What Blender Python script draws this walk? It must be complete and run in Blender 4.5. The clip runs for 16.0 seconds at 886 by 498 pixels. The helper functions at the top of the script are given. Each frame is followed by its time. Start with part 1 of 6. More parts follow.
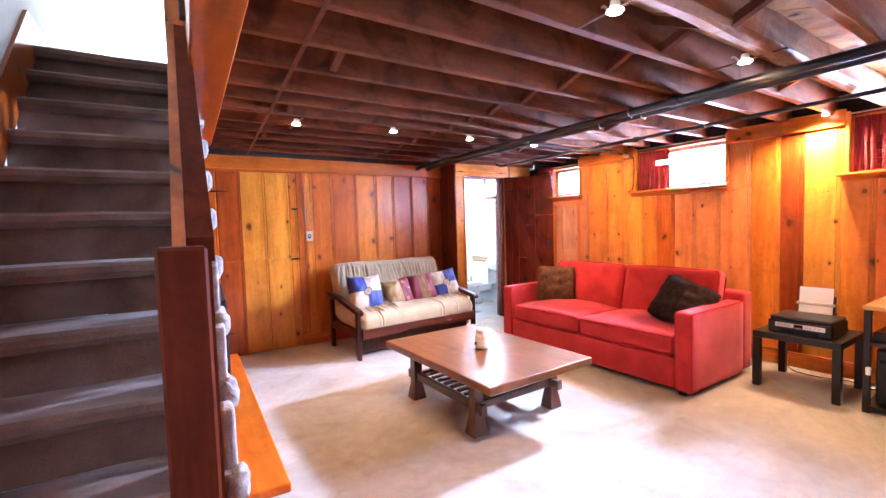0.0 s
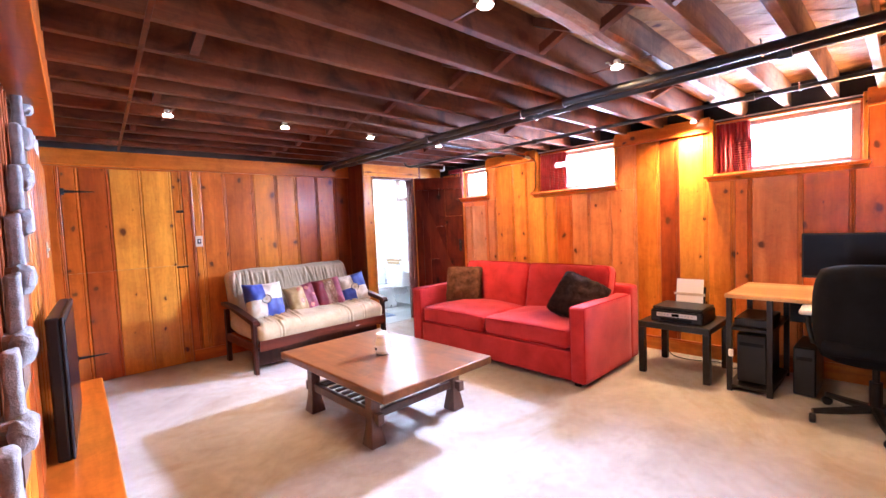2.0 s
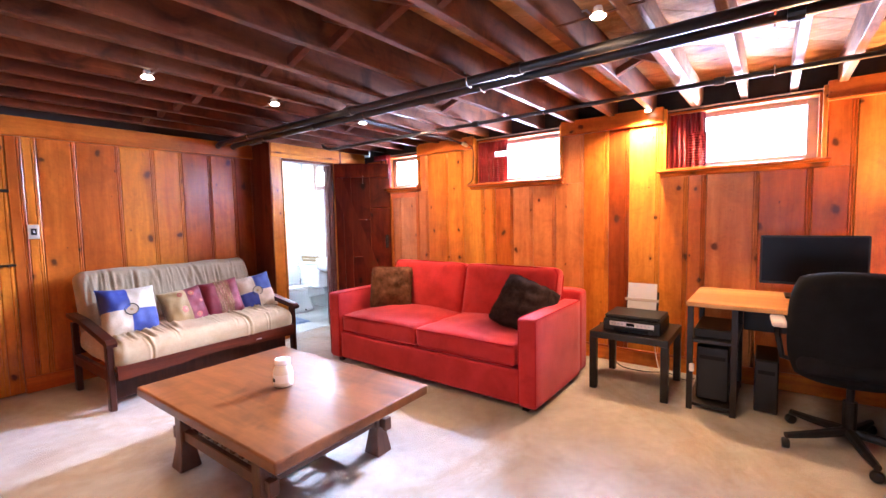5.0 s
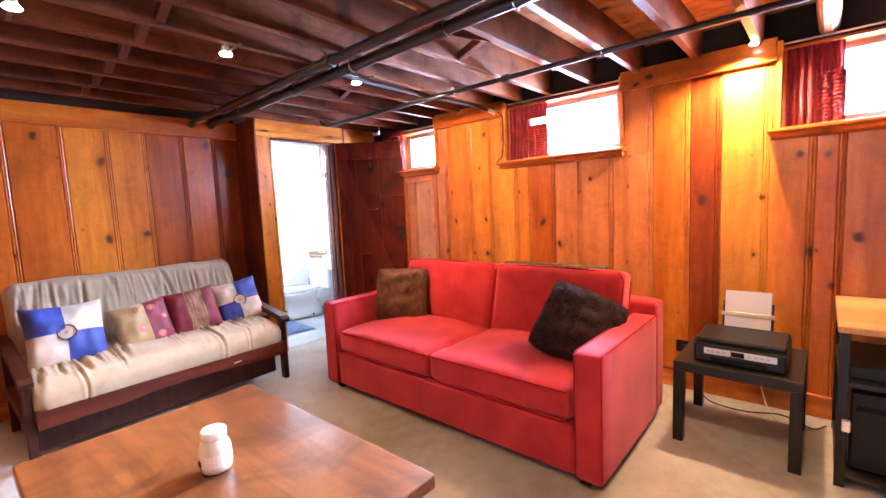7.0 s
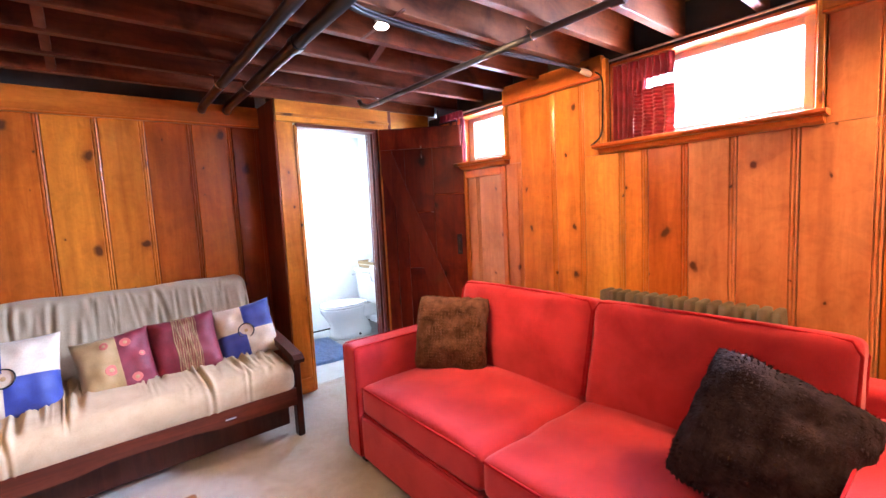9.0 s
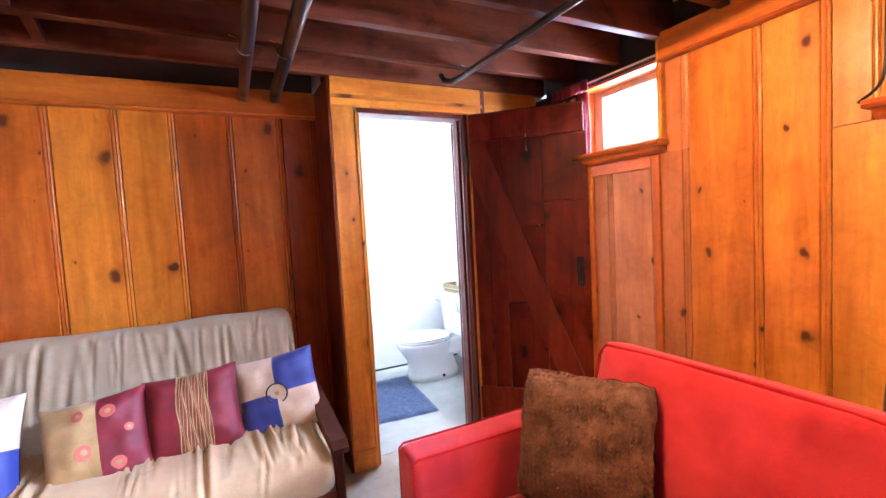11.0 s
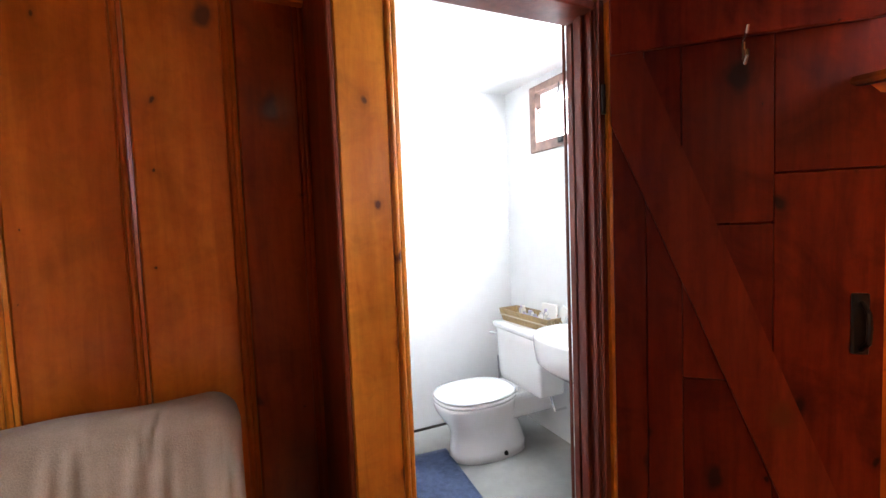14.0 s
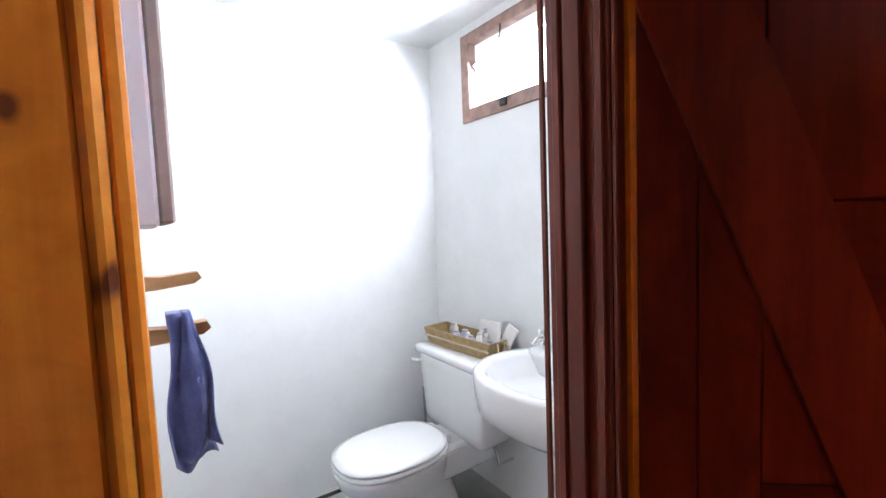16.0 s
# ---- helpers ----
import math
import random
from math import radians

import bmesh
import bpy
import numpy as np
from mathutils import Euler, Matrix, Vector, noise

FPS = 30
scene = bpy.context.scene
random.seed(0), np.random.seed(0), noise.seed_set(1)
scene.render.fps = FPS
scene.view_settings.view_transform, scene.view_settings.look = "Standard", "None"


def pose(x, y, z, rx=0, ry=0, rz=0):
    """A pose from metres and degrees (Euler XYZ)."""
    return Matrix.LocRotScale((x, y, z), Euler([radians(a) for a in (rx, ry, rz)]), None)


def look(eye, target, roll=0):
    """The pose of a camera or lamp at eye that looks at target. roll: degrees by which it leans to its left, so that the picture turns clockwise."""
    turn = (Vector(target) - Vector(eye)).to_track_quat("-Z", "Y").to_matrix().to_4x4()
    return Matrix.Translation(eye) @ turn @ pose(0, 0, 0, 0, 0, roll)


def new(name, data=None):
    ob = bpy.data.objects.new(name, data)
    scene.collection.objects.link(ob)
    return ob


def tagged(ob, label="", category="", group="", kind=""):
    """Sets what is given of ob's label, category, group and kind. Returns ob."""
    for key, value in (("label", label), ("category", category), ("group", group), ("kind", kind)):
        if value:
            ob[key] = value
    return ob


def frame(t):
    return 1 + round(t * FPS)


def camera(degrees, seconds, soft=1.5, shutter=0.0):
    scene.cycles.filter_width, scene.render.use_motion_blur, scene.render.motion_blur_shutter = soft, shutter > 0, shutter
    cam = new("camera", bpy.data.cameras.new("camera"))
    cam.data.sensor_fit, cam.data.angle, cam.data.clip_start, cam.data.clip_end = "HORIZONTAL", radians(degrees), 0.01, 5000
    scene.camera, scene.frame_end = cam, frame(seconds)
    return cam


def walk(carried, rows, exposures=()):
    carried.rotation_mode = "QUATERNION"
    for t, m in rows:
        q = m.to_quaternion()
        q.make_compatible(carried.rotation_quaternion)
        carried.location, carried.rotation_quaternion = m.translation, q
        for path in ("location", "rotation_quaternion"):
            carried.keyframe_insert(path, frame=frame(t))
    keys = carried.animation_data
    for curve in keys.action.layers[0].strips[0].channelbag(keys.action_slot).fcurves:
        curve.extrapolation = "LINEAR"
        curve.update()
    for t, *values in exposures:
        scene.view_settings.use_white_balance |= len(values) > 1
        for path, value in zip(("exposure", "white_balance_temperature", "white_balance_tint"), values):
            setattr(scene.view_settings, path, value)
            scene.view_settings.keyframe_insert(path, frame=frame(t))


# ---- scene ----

import itertools
cam = camera(91.4, 16.0)
METRES, EYE, TILT, LEAN, TURN = 6.0, 1.38, 0.0, 0.0, -32.9
ROWS = [
    (0.0, 0.0, 0.0, 0.0, -0.1, -3.19, 1.76),
    (0.5, 0.0081, 0.0036, -0.0008, -2.21, -3.31, 2.52),
    (1.0, 0.0175, 0.0071, -0.0011, -4.84, -3.6, 3.12),
    (1.5, 0.0262, 0.0101, -0.0025, -7.68, -3.35, 3.07),
    (2.0, 0.0344, 0.0141, -0.0037, -10.03, -3.2, 2.51),
    (2.5, 0.0415, 0.0196, -0.0046, -12.19, -3.19, 1.97),
    (3.0, 0.045, 0.0303, -0.006, -15.0, -3.33, 1.41),
    (3.5, 0.0435, 0.0485, -0.0069, -17.92, -3.51, 1.13),
    (4.0, 0.0418, 0.0731, -0.0073, -20.07, -3.86, 0.98),
    (6.5, 0.101, 0.2275, -0.0049, -18.05, -5.62, 2.44),
    (7.0, 0.1173, 0.2688, -0.0058, -15.95, -5.74, 2.61),
    (7.5, 0.1336, 0.3067, -0.0072, -13.59, -5.57, 2.56),
    (8.0, 0.1472, 0.3503, -0.0043, -11.49, -5.57, 2.38),
    (8.5, 0.1582, 0.3917, -0.0061, -9.13, -5.46, 2.5),
    (9.0, 0.1716, 0.4353, -0.0021, -5.99, -5.45, 2.84),
    (11.5, 0.1608, 0.6396, 0.0007, 9.11, -3.02, 2.92),
    (12.0, 0.1465, 0.6777, -0.0011, 11.0, -2.79, 2.73),
    (12.5, 0.1338, 0.7139, -0.0014, 11.47, -2.71, 2.57),
    (13.0, 0.1208, 0.7474, -0.0014, 10.86, -2.78, 2.42),
    (13.5, 0.1055, 0.7834, 0.0006, 10.09, -2.98, 2.4),
    (14.0, 0.0978, 0.8148, -0.0007, 8.37, -3.43, 2.26),
    (14.5, 0.095, 0.847, -0.0019, 6.75, -3.91, 2.26),
    (15.0, 0.0932, 0.8784, -0.0031, 4.15, -4.11, 2.31),
    (15.5, 0.0909, 0.91, -0.003, 0.83, -4.37, 2.06),
    (16.0, 0.0953, 0.9346, -0.0075, -1.73, -3.95, 2.23),
]
EXPOSURES = [(0.0, 0.84, 5450, 13), (1.5, 0.8, 5450, 13), (3.0, 0.68, 5450, 13), (4.2, 0.62, 5500, 13), (7.0, 0.62, 5450, 13), (9.0, 0.48, 5450, 13), (12.0, 0.6, 5500, 13), (13.2, 0.3, 6000, 13), (14.2, -0.38, 6500, 14), (15.2, -0.52, 6500, 14), (16.0, -0.8, 6300, 14)]
walk(cam, [(t, pose(0, 0, EYE, TILT, LEAN, TURN) @ pose(METRES * x, METRES * y, METRES * z, 90 + pitch, roll, yaw)) for t, x, y, z, yaw, pitch, roll in ROWS], EXPOSURES)

# ---- world and lights ----
world = bpy.data.worlds.new("sky")
scene.world = world
world.use_nodes = True
sky = world.node_tree.nodes.new("ShaderNodeTexSky")
sky.sky_type, sky.sun_disc, sky.sun_elevation, sky.sun_rotation = "NISHITA", False, radians(42), radians(-70)
world.node_tree.links.new(sky.outputs["Color"], world.node_tree.nodes["Background"].inputs["Color"])
world.node_tree.nodes["Background"].inputs["Strength"].default_value = 0.12


def lamp(name, kind, place, target, watts, colour, **more):
    data = bpy.data.lights.new(name, kind)
    data.energy, data.color = watts, colour
    for key, value in more.items():
        if key == "size":
            data.size = value
        elif key == "size_y":
            data.shape, data.size_y = "RECTANGLE", value
        elif key == "radius":
            data.shadow_soft_size = value
        elif key == "spread":
            data.spread = radians(value)
        elif key == "cone":
            data.spot_size, data.spot_blend = radians(value), 0.7
    ob = new(name, data)
    ob.matrix_world = look(place, target)
    return ob


DAY = (0.66, 0.75, 1.0)
WARM = (1.0, 0.60, 0.28)
sun_data = bpy.data.lights.new("sun", "SUN")
sun_data.energy, sun_data.angle, sun_data.color = 0.8, radians(12), (1.0, 0.96, 0.9)
sun = new("sun", sun_data)
sun.matrix_world = look((-20, 7, 18), (0, 0, 0))
# daylight in the window openings
lamp("daylight_window_a", "AREA", (5.10, 4.16, 1.99), (3.0, 4.16, 1.5), 150, DAY, size=0.5, size_y=0.40)
lamp("daylight_window_b", "AREA", (5.10, 2.48, 2.02), (3.2, 2.45, 1.85), 190, DAY, size=0.72, size_y=0.44, spread=165)
# glare of the low sun on the middle window
lamp("glare_window_b", "AREA", (5.06, 2.46, 2.00), (2.6, 2.40, 0.30), 150, DAY, size=0.20, size_y=0.16, spread=105)
lamp("daylight_window_c", "AREA", (5.10, 0.58, 2.02), (3.0, 1.25, 1.75), 195, DAY, size=0.72, size_y=0.44, spread=165)
lamp("daylight_bathroom", "AREA", (4.935, 5.79, 2.01), (4.0, 5.75, 1.2), 100, (0.86, 0.92, 1.0), size=0.52, size_y=0.29)
# ceiling spots
SPOTS = [(0.92, 3.46), (1.72, 3.39), (2.53, 3.38), (3.38, 3.37), (1.535, 1.08), (2.645, 1.08)]
BULB = 0.02         # how far the bulbs sit above the joists' underside
for (sx, sy), watts, lean, drift, cone in zip(SPOTS, (65, 80, 95, 215, 150, 140), (0, 0, 0.15, 1.5, 0, 1.5), (0, 0, 0, 0.02, 0, -0.15), (84, 84, 100, 104, 130, 88)):
    # the spots nearer the windows are tilted at the window wall
    lamp("ceiling_spot_light", "SPOT", (sx, sy, 2.165 + BULB), (sx + lean, sy + drift, 1.0), watts, WARM, radius=0.03, cone=cone)
lamp("wall_spot_light", "SPOT", (4.60, 1.34, 2.165), (4.56, 1.38, 1.0), 200, WARM, radius=0.02, cone=150)
lamp("desk_lamp_light", "POINT", (4.52, -0.62, 1.16), (4.5, -0.6, 0), 230, WARM, radius=0.05)

# ---- materials ----
def blank(name, rough=0.5, metal=0.0, coat=0.0):
    m = bpy.data.materials.new(name)
    m.use_nodes = True
    n, l = m.node_tree.nodes, m.node_tree.links
    b = n["Principled BSDF"]
    b.inputs["Roughness"].default_value = rough
    b.inputs["Metallic"].default_value = metal
    b.inputs["Coat Weight"].default_value = coat
    b.inputs["Coat Roughness"].default_value = 0.12
    return m, n, l, b


def coords(n, l, scale, jitter=True):
    """Object coordinates, moved by the object's random number, then scaled."""
    tc, mp = n.new("ShaderNodeTexCoord"), n.new("ShaderNodeMapping")
    mp.inputs["Scale"].default_value = scale
    if jitter:
        info, mul = n.new("ShaderNodeObjectInfo"), n.new("ShaderNodeMath")
        add = n.new("ShaderNodeVectorMath")
        mul.operation, mul.inputs[1].default_value = "MULTIPLY", 37.0
        l.new(info.outputs["Random"], mul.inputs[0])
        l.new(tc.outputs["Object"], add.inputs[0])
        l.new(mul.outputs[0], add.inputs[1])
        l.new(add.outputs[0], mp.inputs["Vector"])
    else:
        l.new(tc.outputs["Object"], mp.inputs["Vector"])
    return mp.outputs["Vector"]


def noise_node(n, l, vec, scale, detail=4.0, rough=0.6, distort=0.0):
    t = n.new("ShaderNodeTexNoise")
    t.inputs["Scale"].default_value, t.inputs["Detail"].default_value = scale, detail
    t.inputs["Roughness"].default_value, t.inputs["Distortion"].default_value = rough, distort
    l.new(vec, t.inputs["Vector"])
    return t.outputs["Fac"]


def ramp(n, l, fac, *stops):
    r = n.new("ShaderNodeValToRGB")
    e = r.color_ramp.elements
    while len(e) < len(stops):
        e.new(0.5)
    for el, (p, c) in zip(e, stops):
        el.position, el.color = p, (*c, 1.0)
    l.new(fac, r.inputs["Fac"])
    return r.outputs["Color"]


def mix(n, l, fac, a, b, how="MIX"):
    x = n.new("ShaderNodeMix")
    x.data_type, x.blend_type = "RGBA", how
    for sock, v in ((x.inputs["Factor"], fac), (x.inputs["A"], a), (x.inputs["B"], b)):
        if isinstance(v, (int, float)):
            sock.default_value = v
        elif isinstance(v, tuple):
            sock.default_value = (*v, 1.0)
        else:
            l.new(v, sock)
    return x.outputs["Result"]


def bump(n, l, b, height, strength, distance):
    t = n.new("ShaderNodeBump")
    t.inputs["Strength"].default_value, t.inputs["Distance"].default_value = strength, distance
    l.new(height, t.inputs["Height"])
    l.new(t.outputs["Normal"], b.inputs["Normal"])


def wood(name, light, dark, axis, rough=0.35, coat=0.3, knots=0.0, knot=(0.085, 0.020, 0.006), vary=None, grain=26.0, seed_move=True, shine=0.5, stains=0.0):
    """Wood with grain along one axis, and knots where asked for."""
    m, n, l, b = blank(name, rough, 0.0, coat)
    b.inputs["Specular IOR Level"].default_value = shine
    s = [1.0, 1.0, 1.0]
    s[axis] = 0.10
    vec = coords(n, l, s, seed_move)
    fine = noise_node(n, l, vec, grain, 5.0, 0.65, 0.6)
    broad = noise_node(n, l, vec, grain * 0.18, 3.0, 0.5, 0.8)
    col = ramp(n, l, fine, (0.22, dark), (0.66, light))
    col = mix(n, l, 0.8, col, ramp(n, l, broad, (0.36, (0.60, 0.48, 0.38)), (0.62, (1.0, 1.0, 1.0))), "MULTIPLY")
    mottle = noise_node(n, l, coords(n, l, (1, 1, 1), seed_move), 17.0, 4.0, 0.6, 1.6)
    col = mix(n, l, 0.26, col, ramp(n, l, mottle, (0.36, (0.62, 0.52, 0.42)), (0.56, (1.0, 1.0, 1.0))), "MULTIPLY")
    if vary:
        info = n.new("ShaderNodeObjectInfo")
        col = mix(n, l, 1.0, col, ramp(n, l, info.outputs["Random"], *vary), "MULTIPLY")
    if knots > 0:
        ks = [1.0, 1.0, 1.0]
        ks[axis] = 0.72
        kv = coords(n, l, ks, seed_move)
        warp = n.new("ShaderNodeVectorMath")
        wob = n.new("ShaderNodeTexNoise")
        wob.inputs["Scale"].default_value = 14.0
        l.new(kv, wob.inputs["Vector"])
        scale_down = n.new("ShaderNodeVectorMath")
        scale_down.operation = "SCALE"
        scale_down.inputs["Scale"].default_value = 0.045
        l.new(wob.outputs["Color"], scale_down.inputs[0])
        l.new(kv, warp.inputs[0])
        l.new(scale_down.outputs[0], warp.inputs[1])
        # knots lie in the board's face: across and along, no depth
        part_xyz, flat, both = n.new("ShaderNodeSeparateXYZ"), n.new("ShaderNodeCombineXYZ"), n.new("ShaderNodeMath")
        l.new(warp.outputs[0], part_xyz.inputs[0])
        others = [k for k in range(3) if k != axis]
        l.new(part_xyz.outputs[others[0]], both.inputs[0])
        l.new(part_xyz.outputs[others[1]], both.inputs[1])
        l.new(both.outputs[0], flat.inputs[0])
        l.new(part_xyz.outputs[axis], flat.inputs[1])
        vor = n.new("ShaderNodeTexVoronoi")
        vor.voronoi_dimensions = "2D"
        vor.inputs["Scale"].default_value = knots
        l.new(flat.outputs[0], vor.inputs["Vector"])
        split = n.new("ShaderNodeSeparateColor")
        l.new(vor.outputs["Color"], split.inputs[0])
        size, ratio = n.new("ShaderNodeMath"), n.new("ShaderNodeMath")
        size.operation, size.inputs[1].default_value, size.inputs[2].default_value = "MULTIPLY_ADD", 0.92, 0.03
        ratio.operation = "DIVIDE"
        square = n.new("ShaderNodeMath")
        square.operation, square.inputs[1].default_value = "POWER", 1.8
        l.new(split.outputs[0], square.inputs[0])
        l.new(square.outputs[0], size.inputs[0])
        l.new(vor.outputs["Distance"], ratio.inputs[0])
        l.new(size.outputs[0], ratio.inputs[1])
        inner = ramp(n, l, ratio.outputs[0], (0.070, (1, 1, 1)), (0.105, (0.68, 0.68, 0.68)), (0.15, (0.22, 0.22, 0.22)), (0.34, (0, 0, 0)))
        col = mix(n, l, inner, col, knot)
    if stains > 0:
        blot = noise_node(n, l, coords(n, l, (1, 1, 1), seed_move), 3.2, 5.0, 0.62, 1.2)
        col = mix(n, l, stains, col, ramp(n, l, blot, (0.34, (0.22, 0.17, 0.15)), (0.52, (1.0, 1.0, 1.0))), "MULTIPLY")
    l.new(col, b.inputs["Base Color"])
    bump(n, l, b, fine, 0.10, 0.004)
    return m


def cloth(name, light, dark, scale=9.0, weave=420.0, rough=0.9, relief=0.25, sheen=0.25):
    m, n, l, b = blank(name, rough)
    vec = coords(n, l, (1, 1, 1))
    big = noise_node(n, l, vec, scale, 4.0, 0.6, 0.3)
    fine = noise_node(n, l, vec, weave, 2.0, 0.6)
    col = ramp(n, l, big, (0.30, dark), (0.68, light))
    col = mix(n, l, 0.35, col, ramp(n, l, fine, (0.35, (0.55, 0.55, 0.55)), (0.65, (1.0, 1.0, 1.0))), "MULTIPLY")
    l.new(col, b.inputs["Base Color"])
    b.inputs["Sheen Weight"].default_value = sheen
    bump(n, l, b, fine, relief, 0.003)
    return m


def plain(name, c, rough=0.5, metal=0.0, coat=0.0, spread=0.12, scale=6.0, relief=0.03, grit=90.0):
    """A nearly plain surface: small changes of tone, fine relief."""
    m, n, l, b = blank(name, rough, metal, coat)
    vec = coords(n, l, (1, 1, 1))
    big = noise_node(n, l, vec, scale, 5.0, 0.6)
    lo, hi = tuple(v * (1 - spread) for v in c), tuple(min(1.0, v * (1 + spread * 0.6)) for v in c)
    l.new(ramp(n, l, big, (0.3, lo), (0.7, hi)), b.inputs["Base Color"])
    bump(n, l, b, noise_node(n, l, vec, grit, 3.0), relief, 0.002)
    return m


PINE_VARY = ((0.0, (0.62, 0.42, 0.30)), (0.30, (0.95, 0.78, 0.62)), (0.62, (1.0, 1.0, 1.0)), (1.0, (0.78, 0.58, 0.44)))
PINE_L, PINE_D = (0.68, 0.215, 0.020), (0.48, 0.120, 0.010)
pine_v = wood("knotty_pine_upright", PINE_L, PINE_D, 2, 0.30, 0.15, 3.8, vary=PINE_VARY, shine=0.28, stains=0.3)
pine_x = wood("knotty_pine_along_x", PINE_L, PINE_D, 0, 0.30, 0.2, 3.0, vary=PINE_VARY, shine=0.28, stains=0.3)
pine_y = wood("knotty_pine_along_y", PINE_L, PINE_D, 1, 0.30, 0.2, 3.0, vary=PINE_VARY, shine=0.28, stains=0.3)
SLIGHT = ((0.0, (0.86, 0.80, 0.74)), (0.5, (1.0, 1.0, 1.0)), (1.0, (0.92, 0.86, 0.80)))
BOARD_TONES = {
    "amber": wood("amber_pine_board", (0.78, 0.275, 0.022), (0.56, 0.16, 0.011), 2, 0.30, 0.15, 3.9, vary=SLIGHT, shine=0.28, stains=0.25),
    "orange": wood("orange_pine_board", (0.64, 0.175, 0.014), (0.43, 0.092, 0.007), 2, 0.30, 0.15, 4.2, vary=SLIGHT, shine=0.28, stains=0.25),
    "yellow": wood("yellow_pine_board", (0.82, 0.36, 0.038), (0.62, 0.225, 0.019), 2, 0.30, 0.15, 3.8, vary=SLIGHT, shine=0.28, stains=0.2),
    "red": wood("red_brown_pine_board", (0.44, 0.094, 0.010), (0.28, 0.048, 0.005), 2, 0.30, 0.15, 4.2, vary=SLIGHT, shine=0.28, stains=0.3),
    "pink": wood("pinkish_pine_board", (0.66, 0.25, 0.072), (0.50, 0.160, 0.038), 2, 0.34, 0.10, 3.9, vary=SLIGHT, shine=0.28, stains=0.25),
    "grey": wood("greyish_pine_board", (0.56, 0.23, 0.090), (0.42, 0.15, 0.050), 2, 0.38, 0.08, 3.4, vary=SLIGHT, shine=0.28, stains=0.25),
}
pine_yellow_v = wood("yellow_pine_upright", (0.78, 0.305, 0.030), (0.56, 0.175, 0.014), 2, 0.30, 0.2, 4.2, shine=0.28, stains=0.4)
pine_yellow_x = wood("yellow_pine_along_x", (0.78, 0.305, 0.030), (0.56, 0.175, 0.014), 0, 0.30, 0.2, 3.2, shine=0.28, stains=0.4)
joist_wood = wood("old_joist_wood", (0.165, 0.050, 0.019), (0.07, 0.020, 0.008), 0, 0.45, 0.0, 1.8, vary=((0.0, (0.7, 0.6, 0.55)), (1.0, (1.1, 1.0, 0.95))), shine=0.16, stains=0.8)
# pale streaky joist; part of its paleness is window light put into colour
pale_lit_joist_wood = wood("pale_window_lit_joist_wood", (0.44, 0.24, 0.12), (0.15, 0.055, 0.022), 0, 0.6, 0.0, 1.8, grain=11.0, shine=0.2, stains=0.7)
# joist wood lightened to hold window and warm lamp light
brown_lit_joist_wood = wood("brown_lit_joist_wood", (0.21, 0.075, 0.029), (0.09, 0.028, 0.011), 0, 0.5, 0.0, 1.8, grain=16.0, shine=0.2, stains=0.8)
bridge_wood = wood("old_bridging_wood", (0.15, 0.044, 0.018), (0.075, 0.021, 0.009), 2, 0.5, 0.0, shine=0.3)
subfloor_wood = wood("subfloor_pine", (0.58, 0.30, 0.105), (0.40, 0.19, 0.058), 1, 0.7, 0.0, 2.6, seed_move=False, shine=0.12, stains=0.5)
door_wood = wood("red_stained_door", (0.155, 0.022, 0.007), (0.070, 0.008, 0.003), 2, 0.45, 0.0, 3.4, knot=(0.012, 0.004, 0.003), vary=((0.0, (0.75, 0.7, 0.7)), (1.0, (1.15, 1.05, 1.0))), shine=0.10, stains=0.5)
brace_wood = wood("red_brown_brace", (0.165, 0.026, 0.009), (0.080, 0.010, 0.004), 2, 0.42, 0.0, 3.0, shine=0.12)
jamb_wood = wood("dark_red_jamb", (0.17, 0.040, 0.021), (0.09, 0.018, 0.010), 2, 0.38, 0.05, shine=0.2)
# red-brown board, darkened: shade of the recess is put into its colour
shaded_return_wood = wood("shaded_red_brown_return_board", (0.22, 0.050, 0.014), (0.12, 0.024, 0.007), 2, 0.5, 0.0, 4.0, shine=0.15)
# brighter copy of the rail wood, with light on the balusters painted in
lit_baluster_wood = wood("lit_orange_brown_baluster", (0.30, 0.066, 0.015), (0.15, 0.028, 0.007), 2, 0.55, 0.0, shine=0.06)
rail_wood = wood("red_brown_stair_wood", (0.14, 0.025, 0.008), (0.070, 0.011, 0.004), 2, 0.55, 0.0, shine=0.06)
table_wood = wood("walnut_table_top", (0.215, 0.080, 0.022), (0.095, 0.031, 0.009), 1, 0.29, 0.12, seed_move=False, grain=16, shine=0.4, stains=0.6)
table_leg_wood = wood("walnut_table_legs", (0.12, 0.045, 0.022), (0.055, 0.02, 0.010), 2, 0.38, 0.2)
futon_dark = wood("black_cherry_legs", (0.055, 0.014, 0.008), (0.022, 0.006, 0.004), 2, 0.38, 0.08, shine=0.2)
futon_wood = wood("dark_cherry_frame", (0.105, 0.020, 0.008), (0.045, 0.009, 0.004), 0, 0.38, 0.08, shine=0.25)
desk_wood = wood("oak_desk_top", (0.62, 0.36, 0.14), (0.48, 0.25, 0.085), 1, 0.4, 0.15)
black_wood = plain("black_brown_laminate", (0.014, 0.011, 0.010), 0.42, 0, 0.1)
red_fabric = cloth("red_sofa_fabric", (0.47, 0.027, 0.024), (0.31, 0.012, 0.013), 4.5, 500.0, 0.92, 0.25, 0.0)
red_piping = cloth("red_piping", (0.37, 0.012, 0.015), (0.27, 0.008, 0.010), 7.0, 500.0, 0.95, 0.25, 0.0)
cream_fabric = cloth("cream_futon_cotton", (0.41, 0.305, 0.18), (0.315, 0.225, 0.125), 8.0, 300.0, 0.9, 0.3, 0.05)
